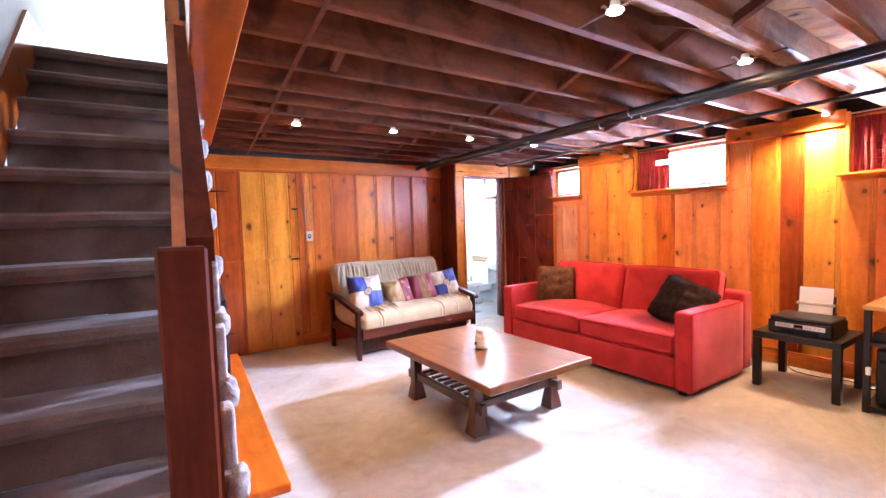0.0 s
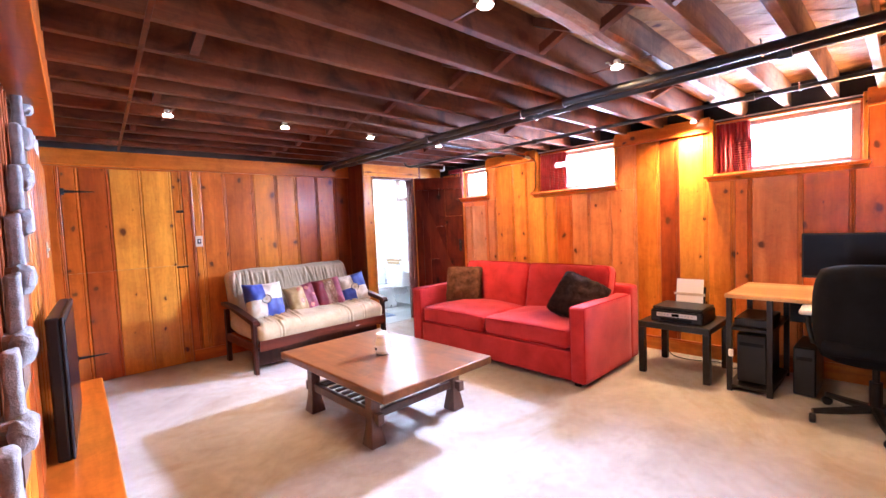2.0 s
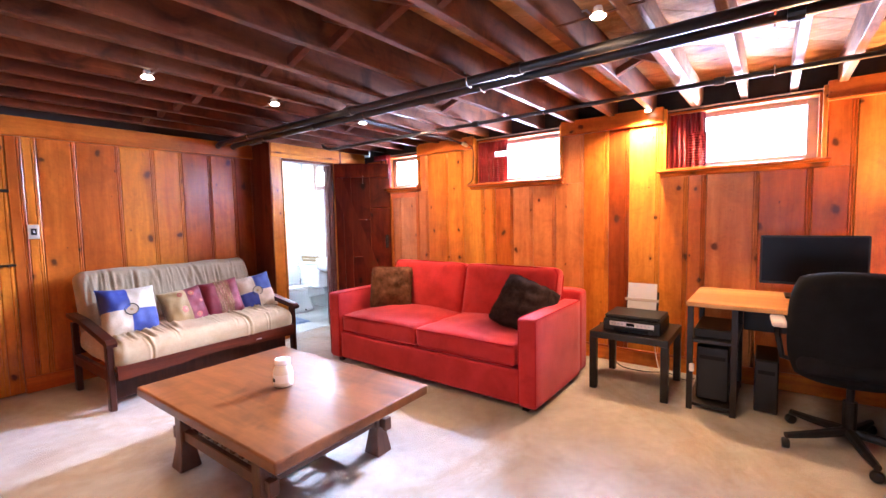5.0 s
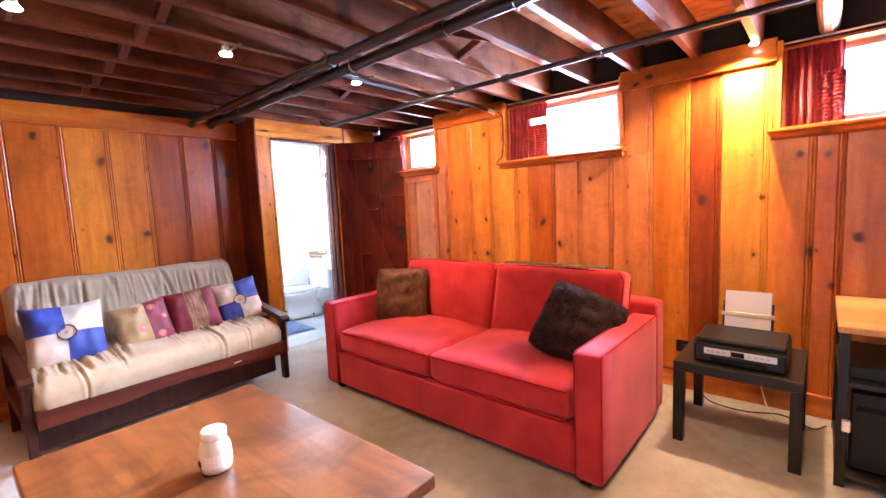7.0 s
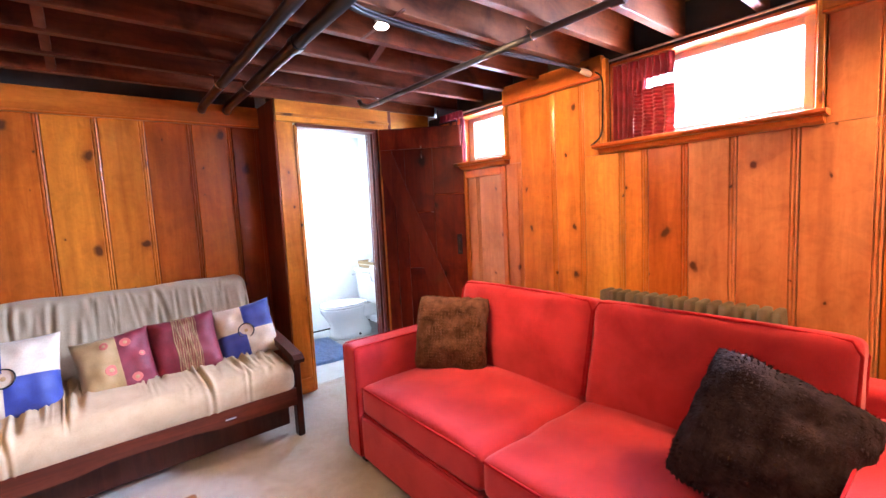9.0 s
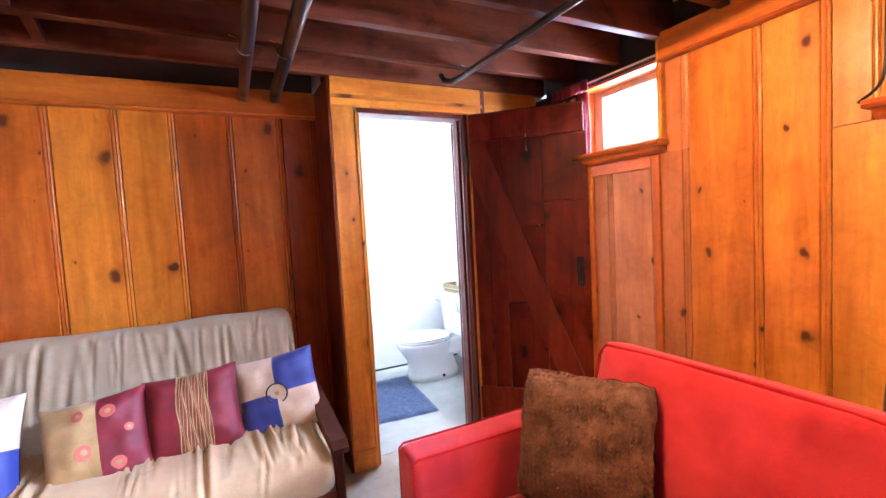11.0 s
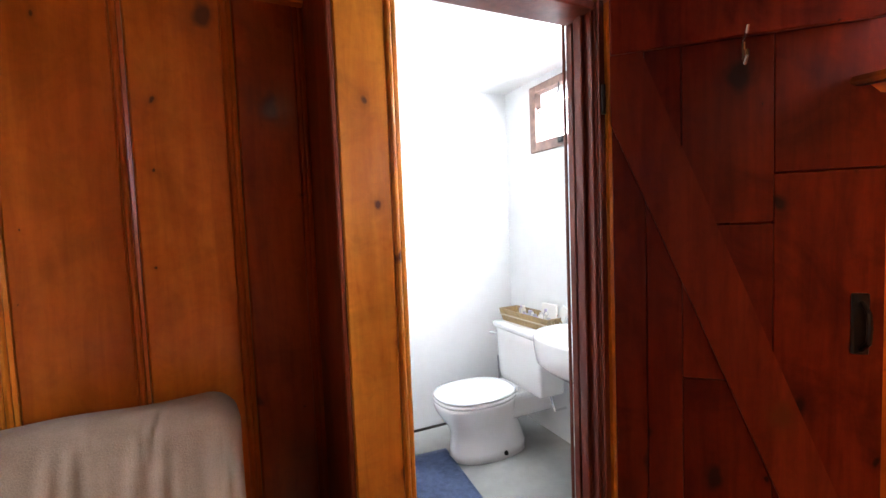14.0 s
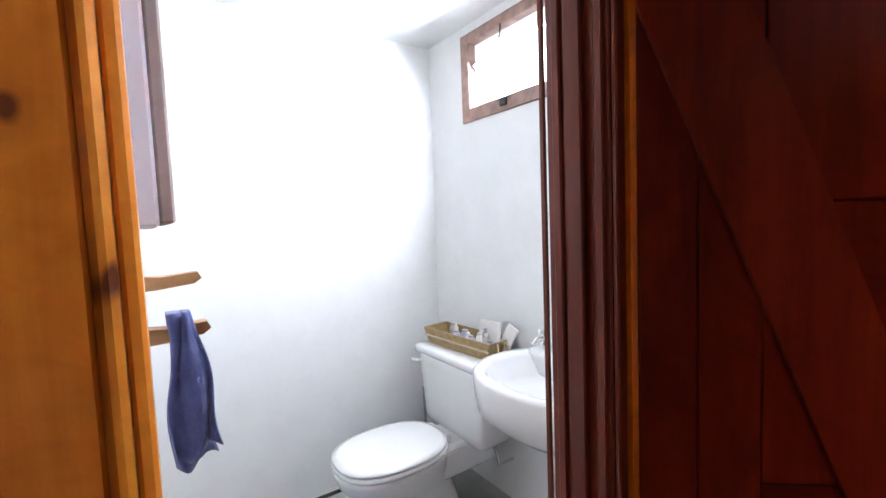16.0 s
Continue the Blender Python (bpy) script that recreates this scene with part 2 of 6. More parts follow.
satin_cream = cloth("cream_satin", (0.56, 0.46, 0.33), (0.44, 0.345, 0.235), 10, 260, 0.62, 0.1, 0.1)
satin_blue = cloth("blue_satin", (0.020, 0.035, 0.22), (0.012, 0.020, 0.13), 10, 260, 0.62, 0.1, 0.1)
satin_wine = cloth("wine_satin", (0.185, 0.008, 0.020), (0.10, 0.004, 0.010), 10, 260, 0.66, 0.1, 0.0)
satin_gold = cloth("gold_satin", (0.40, 0.27, 0.11), (0.30, 0.19, 0.07), 10, 260, 0.62, 0.1, 0.1)
satin_stripe = cloth("wine_gold_weave", (0.24, 0.06, 0.030), (0.14, 0.022, 0.015), 30, 260, 0.62, 0.2, 0.1)
motif_pink = cloth("pink_thread", (0.50, 0.12, 0.08), (0.36, 0.07, 0.05), 10, 260, 0.7, 0.1)
fur_brown = cloth("brown_fur", (0.17, 0.075, 0.036), (0.060, 0.024, 0.012), 22.0, 160.0, 0.95, 0.9, 0.0)
fur_dark = cloth("dark_brown_fur", (0.046, 0.025, 0.021), (0.014, 0.007, 0.006), 22.0, 160.0, 0.95, 0.9, 0.0)
curtain_red = cloth("red_curtain", (0.30, 0.014, 0.026), (0.18, 0.008, 0.014), 12, 300, 0.9)
rug_blue = cloth("blue_bath_rug", (0.11, 0.16, 0.30), (0.05, 0.08, 0.17), 30, 130, 0.95, 0.9)
towel_blue = cloth("blue_towel", (0.10, 0.12, 0.30), (0.06, 0.07, 0.20), 16, 260, 0.95, 0.5)
stair_carpet = cloth("grey_brown_stair_carpet", (0.25, 0.140, 0.092), (0.12, 0.062, 0.040), 5, 190, 0.97, 0.8)
# lighter copy of the stair carpet: daylight on the tread ends put into colour
lit_tread_fuzz = cloth("daylit_fuzzy_carpet_edge", (0.36, 0.325, 0.32), (0.20, 0.175, 0.17), 26, 190, 0.97, 0.9)
white_paint = plain("white_wall_paint", (0.80, 0.81, 0.80), 0.55, relief=0.06, spread=0.04)
porcelain = plain("white_porcelain", (0.80, 0.80, 0.79), 0.10, 0, 0.5, spread=0.02, relief=0.0)
concrete = plain("grey_painted_concrete", (0.30, 0.30, 0.28), 0.6, spread=0.25, scale=3.0, relief=0.15)
black_pipe = plain("black_painted_pipe", (0.012, 0.012, 0.014), 0.28, 0, 0.3)
black_metal = plain("black_iron", (0.012, 0.011, 0.011), 0.4, 0.6)
black_plastic = plain("black_plastic", (0.012, 0.012, 0.013), 0.35)
screen_black = plain("black_screen", (0.006, 0.006, 0.008), 0.25, spread=0.02, relief=0.0)
chair_cloth = cloth("black_chair_cloth", (0.009, 0.009, 0.011), (0.005, 0.005, 0.006), 10, 400, 0.9, 0.25, 0.0)
chrome = plain("chrome", (0.75, 0.75, 0.75), 0.12, 1.0, spread=0.03)
chrome_dull = plain("dull_silver", (0.55, 0.53, 0.50), 0.3, 0.8, spread=0.05)
grey_plastic = plain("grey_plastic", (0.30, 0.30, 0.31), 0.4)
paper = plain("white_paper", (0.82, 0.80, 0.76), 0.7, spread=0.03)
radiator_paint = plain("gilt_radiator_paint", (0.105, 0.075, 0.042), 0.5, 0.2)
window_paint = plain("pale_window_frame", (0.42, 0.33, 0.29), 0.5)
old_window_wood = plain("worn_brown_window_frame", (0.22, 0.13, 0.10), 0.6, spread=0.5, scale=18)
wicker = cloth("woven_basket", (0.36, 0.24, 0.09), (0.20, 0.12, 0.04), 60, 220, 0.8, 0.8)
grey_board = wood("weathered_grey_board", (0.45, 0.42, 0.38), (0.30, 0.27, 0.24), 2, 0.7, 0.0)
tan_wood = wood("tan_peg_wood", (0.52, 0.30, 0.14), (0.40, 0.21, 0.09), 0, 0.5, 0.1)
ivory = plain("ivory_plate", (0.55, 0.47, 0.35), 0.45)
dark_rim = plain("dark_rim_timber", (0.030, 0.022, 0.018), 0.8, spread=0.4)
plaster_dark = plain("plain_backing", (0.20, 0.13, 0.08), 0.8)


for m, level in ((screen_black, 0.12), (chair_cloth, 0.12), (black_plastic, 0.25), (black_wood, 0.25), (red_fabric, 0.15), (stair_carpet, 0.1), (red_piping, 0.1), (fur_brown, 0.1), (fur_dark, 0.08)):
    m.node_tree.nodes["Principled BSDF"].inputs["Specular IOR Level"].default_value = level


red_fabric.node_tree.nodes["Principled BSDF"].inputs["Sheen Weight"].default_value = 0.30
red_fabric.node_tree.nodes["Principled BSDF"].inputs["Sheen Tint"].default_value = (1.0, 0.45, 0.5, 1.0)


def carpet_material():
    m, n, l, b = blank("beige_carpet", 0.97)
    vec = coords(n, l, (1, 1, 1), False)
    big = noise_node(n, l, vec, 1.6, 5.0, 0.6, 0.4)
    mid = noise_node(n, l, vec, 12.0, 5.0, 0.7, 0.5)
    fine = noise_node(n, l, vec, 260.0, 3.0, 0.7)
    col = ramp(n, l, big, (0.32, (0.36, 0.315, 0.265)), (0.62, (0.49, 0.445, 0.395)))
    stain = noise_node(n, l, vec, 0.9, 7.0, 0.68, 1.4)
    col = mix(n, l, 0.75, col, ramp(n, l, stain, (0.50, (1, 1, 1)), (0.60, (0.86, 0.76, 0.60)), (0.72, (0.76, 0.62, 0.44))), "MULTIPLY")
    col = mix(n, l, 0.55, col, ramp(n, l, mid, (0.34, (0.72, 0.70, 0.66)), (0.62, (1, 1, 1))), "MULTIPLY")
    col = mix(n, l, 0.6, col, ramp(n, l, fine, (0.32, (0.55, 0.53, 0.50)), (0.62, (1, 1, 1))), "MULTIPLY")
    l.new(col, b.inputs["Base Color"])
    b.inputs["Sheen Weight"].default_value = 0.2
    bump(n, l, b, fine, 0.8, 0.006)
    return m


carpet = carpet_material()


def let_through(m, share):
    """Lets part of the light through a cloth."""
    n, l = m.node_tree.nodes, m.node_tree.links
    b = n["Principled BSDF"]
    t, x = n.new("ShaderNodeBsdfTranslucent"), n.new("ShaderNodeMixShader")
    l.new(b.inputs["Base Color"].links[0].from_socket, t.inputs["Color"])
    x.inputs["Fac"].default_value = share
    l.new(b.outputs[0], x.inputs[1])
    l.new(t.outputs[0], x.inputs[2])
    l.new(x.outputs[0], n["Material Output"].inputs["Surface"])


let_through(curtain_red, 0.16)


def glass_material():
    m, n, l, b = blank("window_glass", 0.02)
    b.inputs["Base Color"].default_value = (0.95, 0.97, 0.97, 1)
    b.inputs["Transmission Weight"].default_value = 1.0
    b.inputs["IOR"].default_value = 1.05
    return m


glass = glass_material()


def glow_material(name, c, strength):
    m, n, l, b = blank(name, 0.4)
    b.inputs["Base Color"].default_value = (*c, 1)
    b.inputs["Emission Color"].default_value = (*c, 1)
    b.inputs["Emission Strength"].default_value = strength
    return m


bulb_glow = glow_material("lit_bulb", (1.0, 0.80, 0.55), 30.0)
outdoors_glow = glow_material("bright_outdoors", (0.86, 0.92, 1.0), 6.0)
stair_daylight = glow_material("stair_door_daylight", (0.98, 0.95, 0.90), 2.4)
shade_glow = glow_material("lit_lamp_shade", (1.0, 0.72, 0.36), 4.0)

# ---- mesh helpers ----
def link(name, bm, material, parent=None, label="", smooth=False):
    me = bpy.data.meshes.new(name)
    bmesh.ops.recalc_face_normals(bm, faces=bm.faces)
    bm.to_mesh(me)
    bm.free()
    me.materials.append(material)
    if smooth:
        for p in me.polygons:
            p.use_smooth = True
    ob = new(name, me)
    if parent:
        ob.parent = parent
    if label:
        ob["label"] = label
    return ob


def part(name, bm, material, parent, label="", smooth=False):
    return link(name, bm, material, parent, label, smooth)


def thing(name, label, category, m=Matrix(), group=""):
    ob = new(name)
    ob.empty_display_size = 0.1
    ob.matrix_world = m
    return tagged(ob, label, category, group)


def box(lo, hi, bevel=0.0, bm=None, m=None, segs=1):
    """A box from corner to corner, its edges rounded off by bevel."""
    own = bmesh.new()
    bmesh.ops.create_cube(own, size=1.0)
    c = [(a + b) / 2 for a, b in zip(lo, hi)]
    s = [abs(b - a) for a, b in zip(lo, hi)]
    for v in own.verts:
        v.co = Vector((v.co.x * s[0] + c[0], v.co.y * s[1] + c[1], v.co.z * s[2] + c[2]))
    if bevel > 0:
        bmesh.ops.bevel(own, geom=own.edges[:], offset=bevel, segments=segs, affect="EDGES", profile=0.5)
    if m is not None:
        bmesh.ops.transform(own, matrix=m, verts=own.verts)
    if bm is None:
        return own
    merge(bm, own)
    return bm


def merge(bm, other):
    me = bpy.data.meshes.new("scratch")
    other.to_mesh(me)
    other.free()
    bm.from_mesh(me)
    bpy.data.meshes.remove(me)
    return bm


def prism(outline, a, b, axis="z"):
    """A flat outline pushed from a to b along an axis (outline in the other two axes, in order)."""
    bm = bmesh.new()
    def at(p, h):
        return {"x": (h, p[0], p[1]), "y": (p[0], h, p[1]), "z": (p[0], p[1], h)}[axis]
    one = [bm.verts.new(at(p, a)) for p in outline]
    two = [bm.verts.new(at(p, b)) for p in outline]
    k = len(outline)
    for i in range(k):
        bm.faces.new((one[i], one[(i + 1) % k], two[(i + 1) % k], two[i]))
    bm.faces.new(one[::-1])
    bm.faces.new(two)
    return bm


def tube(points, radius, sides=12, cap=True):
    """A round bar along points; radius may be one number or one a point."""
    bm = bmesh.new()
    pts = [Vector(p) for p in points]
    rings = []
    for i, p in enumerate(pts):
        d = (pts[min(i + 1, len(pts) - 1)] - pts[max(i - 1, 0)]).normalized()
        u = d.orthogonal().normalized() if i == 0 else (u - d * u.dot(d)).normalized()
        w = d.cross(u)
        r = radius[i] if isinstance(radius, (list, tuple)) else radius
        rings.append([bm.verts.new(p + (u * math.cos(2 * math.pi * k / sides) + w * math.sin(2 * math.pi * k / sides)) * r) for k in range(sides)])
    for a, b in zip(rings, rings[1:]):
        for k in range(sides):
            bm.faces.new((a[k], a[(k + 1) % sides], b[(k + 1) % sides], b[k]))
    if cap:
        bm.faces.new(rings[0][::-1])
        bm.faces.new(rings[-1])
    return bm


def lathe(profile, sides=24):
    """A turned shape from (radius, height) pairs."""
    bm = bmesh.new()
    rings = [[bm.verts.new((max(r, 0.0005) * math.cos(2 * math.pi * k / sides), max(r, 0.0005) * math.sin(2 * math.pi * k / sides), z)) for k in range(sides)] for r, z in profile]
    for a, b in zip(rings, rings[1:]):
        for k in range(sides):
            bm.faces.new((a[k], a[(k + 1) % sides], b[(k + 1) % sides], b[k]))
    bm.faces.new(rings[0][::-1])
    bm.faces.new(rings[-1])
    return bm


def soft_box(sx, sy, sz, r, crown=0.0, wrinkle=0.0, n=14, seed=0.0, freq=5.0):
    """An upholstered block about the origin: rounded edges, swollen faces, slight wrinkles."""
    bm = bmesh.new()
    bmesh.ops.create_cube(bm, size=2.0)
    bmesh.ops.subdivide_edges(bm, edges=bm.edges[:], cuts=n, use_grid_fill=True)
    h = Vector((sx / 2, sy / 2, sz / 2))
    for v in bm.verts:
        q = Vector([math.copysign(1 - (1 - abs(c)) ** 1.5, c) for c in v.co])
        p = Vector((q.x * h.x, q.y * h.y, q.z * h.z))
        inner = Vector([max(-(a - r), min(a - r, c)) for a, c in zip(h, p)])
        d = p - inner
        if d.length > 1e-6:
            p = inner + d.normalized() * r
        swell = crown * (1 - q.x ** 2) * (1 - q.y ** 2) if abs(q.z) > 0.5 else 0
        p.z += math.copysign(swell, q.z) if crown else 0
        if wrinkle:
            k = noise.noise(Vector((p.x * freq + seed, p.y * freq, p.z * freq)))
            p += Vector((0.4, 0.4, 1.0)) * k * wrinkle
        v.co = p
    return bm


def pillow(w, h, t, wrinkle=0.006, seed=0.0, n=18):
    """A scatter cushion in the xz plane: thin, pinched rim and a swollen middle."""
    bm = bmesh.new()
    for side in (-1, 1):
        grid = []
        for i in range(n + 1):
            row = []
            for j in range(n + 1):
                u, v = 2 * i / n - 1, 2 * j / n - 1
                pull = 1 - 0.07 * (1 - v * v) * abs(u) ** 3
                pull2 = 1 - 0.07 * (1 - u * u) * abs(v) ** 3
                d = max(0.0, (1 - u ** 4) * (1 - v ** 4)) ** 0.55
                y = side * (0.006 + t / 2 * d) + wrinkle * noise.noise(Vector((u * 2.3 + seed, v * 2.3, side * 3.0))) * d * 1.5
                row.append(bm.verts.new((u * w / 2 * pull, y, v * h / 2 * pull2)))
            grid.append(row)
        for i in range(n):
            for j in range(n):
                f = (grid[i][j], grid[i + 1][j], grid[i + 1][j + 1], grid[i][j + 1])
                bm.faces.new(f if side < 0 else f[::-1])
    bmesh.ops.remove_doubles(bm, verts=bm.verts, dist=0.0125 * 0.2)
    return bm


def structure(name, bm, material, label="", category=""):
    return tagged(link(name, bm, material), label, category, kind="structure")


# ---- the large structure ----
FLOOR_Y0, FLOOR_X0 = -2.0, -0.75
JZ = 2.205          # underside of the joists
SUB = 2.40          # underside of the subfloor
NORTH, EAST = 5.19, 4.74
BATH_Y, BATH_END, BATH_X = 4.835, 6.42, 4.87

fl = box((FLOOR_X0 - 0.1, FLOOR_Y0 - 0.1, -0.1), (4.76, 4.93, 0.0))
box((FLOOR_X0 - 0.1, 4.93, -0.1), (3.36, 5.33, 0.0), bm=fl)
structure("floor", fl, carpet, "beige cut-pile carpet with mottled worn patches", "carpet")
structure("floor_bathroom", box((3.36, 4.93, -0.1), (5.0, 6.5, 0.002)), concrete, "grey painted concrete bathroom floor", "floor")

# wall with the closet: backing behind the boards
north = structure("wall_north", box((0.2, NORTH + 0.022, 0), (3.36, NORTH + 0.14, 2.2)), plaster_dark, "knotty pine board wall with an orange varnish", "wall")
# return beside the bathroom door
ret = structure("wall_return", box((3.362, 4.858, 0), (3.42, NORTH + 0.022, 2.2)), plaster_dark, "short pine-boarded return wall", "wall")
# wall round the bathroom door
bw = bmesh.new()
box((3.3625, 4.857, 0), (3.503, 4.965, 2.2), bm=bw)
box((4.192, 4.857, 0), (4.90, 4.965, 2.2), bm=bw)
box((3.503, 4.857, 2.045), (4.192, 4.965, 2.2), bm=bw)
bath_front = structure("wall_bathroom_front", bw, white_paint, "pine-trimmed wall round the bathroom doorway", "wall")

# window wall: backing pieces round three openings
WINDOWS = [("window_1", 3.90, 4.46, 1.725, 2.125), ("window_2", 2.10, 3.06, 1.70, 2.165), ("window_3", 0.20, 1.17, 1.70, 2.165)]
ew = bmesh.new()
x0, x1 = EAST + 0.022, 5.00
box((x0, FLOOR_Y0 - 0.1, 0), (x1, 4.856, 1.70), bm=ew)
edges = [FLOOR_Y0 - 0.1, 0.20, 1.17, 2.10, 3.06, 3.90, 4.46, 4.856]
for a, b in zip(edges[0::2], edges[1::2]):
    box((x0, a, 1.70), (x1, b, 2.165), bm=ew)
box((x0, 3.90, 1.70), (x1, 4.46, 1.725), bm=ew)
box((x0, 3.90, 2.125), (x1, 4.46, 2.165), bm=ew)
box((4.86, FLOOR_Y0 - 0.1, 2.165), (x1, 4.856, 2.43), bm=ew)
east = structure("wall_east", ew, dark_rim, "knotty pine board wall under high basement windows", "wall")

# walls that close the place behind the camera
structure("wall_south", box((FLOOR_X0 - 0.1, FLOOR_Y0 - 0.12, 0), (4.98, FLOOR_Y0, 2.43)), pine_v, "pine-boarded end wall", "wall")
structure("wall_west", box((FLOOR_X0 - 0.12, FLOOR_Y0, 0), (-0.55, 6.0, 5.0)), white_paint, "white painted stairwell wall", "wall")
# bathroom shell
structure("wall_bathroom_back", box((3.30, BATH_END, 0), (5.1, BATH_END + 0.1, 2.4)), white_paint, "white painted bathroom wall", "wall")
structure("wall_bathroom_left", box((3.363, 4.966, 0), (3.40, BATH_END, 2.4)), white_paint, "white painted bathroom wall", "wall")
br = bmesh.new()
box((BATH_X, 4.966, 0), (5.10, BATH_END, 1.80), bm=br)
box((BATH_X, 4.966, 1.80), (5.10, 5.46, 2.215), bm=br)
box((BATH_X, 6.125, 1.80), (5.10, BATH_END, 2.215), bm=br)
box((BATH_X, 4.966, 2.215), (5.10, BATH_END, 2.4), bm=br)
structure("wall_bathroom_right", br, white_paint, "white painted bathroom wall with a small high window", "wall")
structure("ceiling_bathroom", box((3.363, 4.966, 2.26), (5.1, BATH_END + 0.1, 2.39)), white_paint, "white bathroom ceiling", "ceiling")

# ceiling: diagonal subfloor boards, one mesh
cb = bmesh.new()
d45 = Matrix.Rotation(radians(45), 4, "Z")
rng = random.Random(4)
for i in range(-34, 36):
    u = i * 0.142
    box((u + 0.002, -7.5, SUB), (u + 0.138, 7.5, SUB + 0.022 + rng.random() * 0.003), bm=cb, m=Matrix.Translation((2.4, 1.6, 0)) @ d45)
for co, no in (((0.30, 0, 0), (-1, 0, 0)), ((5.0, 0, 0), (1, 0, 0)), ((0, FLOOR_Y0, 0), (0, -1, 0)), ((0, 5.2, 0), (0, 1, 0))):
    bmesh.ops.bisect_plane(cb, geom=cb.verts[:] + cb.edges[:] + cb.faces[:], plane_co=co, plane_no=no, clear_outer=True)
ceiling = structure("ceiling", cb, subfloor_wood, "open basement ceiling of diagonal subfloor boards", "ceiling")
tagged(link("ceiling_landing", box((FLOOR_X0, FLOOR_Y0, SUB), (0.30, 0.35, SUB + 0.03)), white_paint), "plain ceiling over the stair foot", "ceiling", kind="structure")
structure("roof_over", box((0.2, FLOOR_Y0, 2.45), (5.0, 5.3, 2.5)), dark_rim, "floor structure above the basement", "ceiling")

# joists, unevenly spaced
JOISTS = [-1.85, -1.53, -1.21, -0.89, -0.57, -0.25, 0.075, 0.335, 0.63, 0.95, 1.27, 1.59, 1.95, 2.29, 2.66, 2.94, 3.23, 3.55, 3.87, 4.19, 4.51, 4.83]
joist_meshes = {}


def waney_joist():
    """A joist sawn from a thin log: bark-side edges that wander, flat top."""
    bm, rows, sides = bmesh.new(), [], 14
    for i in range(61):
        x = 0.10 + 4.72 * i / 60
        row = []
        for q in range(sides):
            a = 2 * math.pi * q / sides
            c, d = math.cos(a), math.sin(a)
            r = 1 + 0.16 * noise.noise(Vector((x * 1.7, c * 1.3, d * 1.3))) + 0.05 * noise.noise(Vector((x * 7, c * 3, d * 3)))
            row.append(bm.verts.new((x, 0.030 + 0.050 * r * math.copysign(abs(c) ** 0.7, c), min(SUB, JZ + 0.097 + 0.100 * r * math.copysign(abs(d) ** 0.6, d)))))
        rows.append(row)
    for a, b in zip(rows, rows[1:]):
        for q in range(sides):
            bm.faces.new((a[q], a[(q + 1) % sides], b[(q + 1) % sides], b[q]))
    bm.faces.new(rows[0][::-1])
    bm.faces.new(rows[-1])
    return bm


for y in JOISTS:
    # joist colours also carry light: pale, brown, then dark away from the window
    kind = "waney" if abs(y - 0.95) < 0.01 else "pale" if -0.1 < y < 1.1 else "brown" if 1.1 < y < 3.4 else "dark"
    label = {"waney": "pale waney-edged log joist", "pale": "pale streaky ceiling joist with window light in its tone", "brown": "brown bare ceiling joist lightened for window light", "dark": "dark red-brown bare ceiling joist lightened for window light"}[kind]
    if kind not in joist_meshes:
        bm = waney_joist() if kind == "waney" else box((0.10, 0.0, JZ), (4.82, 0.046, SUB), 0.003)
        j = structure("joist", bm, {"dark": joist_wood, "brown": brown_lit_joist_wood}.get(kind, pale_lit_joist_wood), label, "joist")
        joist_meshes[kind] = j.data
    else:
        j = tagged(new("joist", joist_meshes[kind]), label, "joist", kind="structure")
    j["group"] = "ceiling joists"
    j.matrix_world = pose(0, y, 0)

# soffit box beside the stairs, stairs and wall share one frame that is turned a little
STAIR = Matrix.Translation((0.10, 1.0, 0)) @ Matrix.Rotation(radians(-2.46), 4, "Z")
west = structure("wall_stair_side", prism([(-0.21, 0.0), (4.3, 0.0), (4.3, 2.0), (1.958, 2.0), (-0.21, 0.03)], -0.10, -0.022, "x"), plaster_dark, "knotty pine wall under the stairs", "wall")
west.matrix_world = STAIR

# ---- stairs ----
RISE, RUN, FIRST_Y, FIRST_Z = 0.191, 0.21, 0.68, 0.135


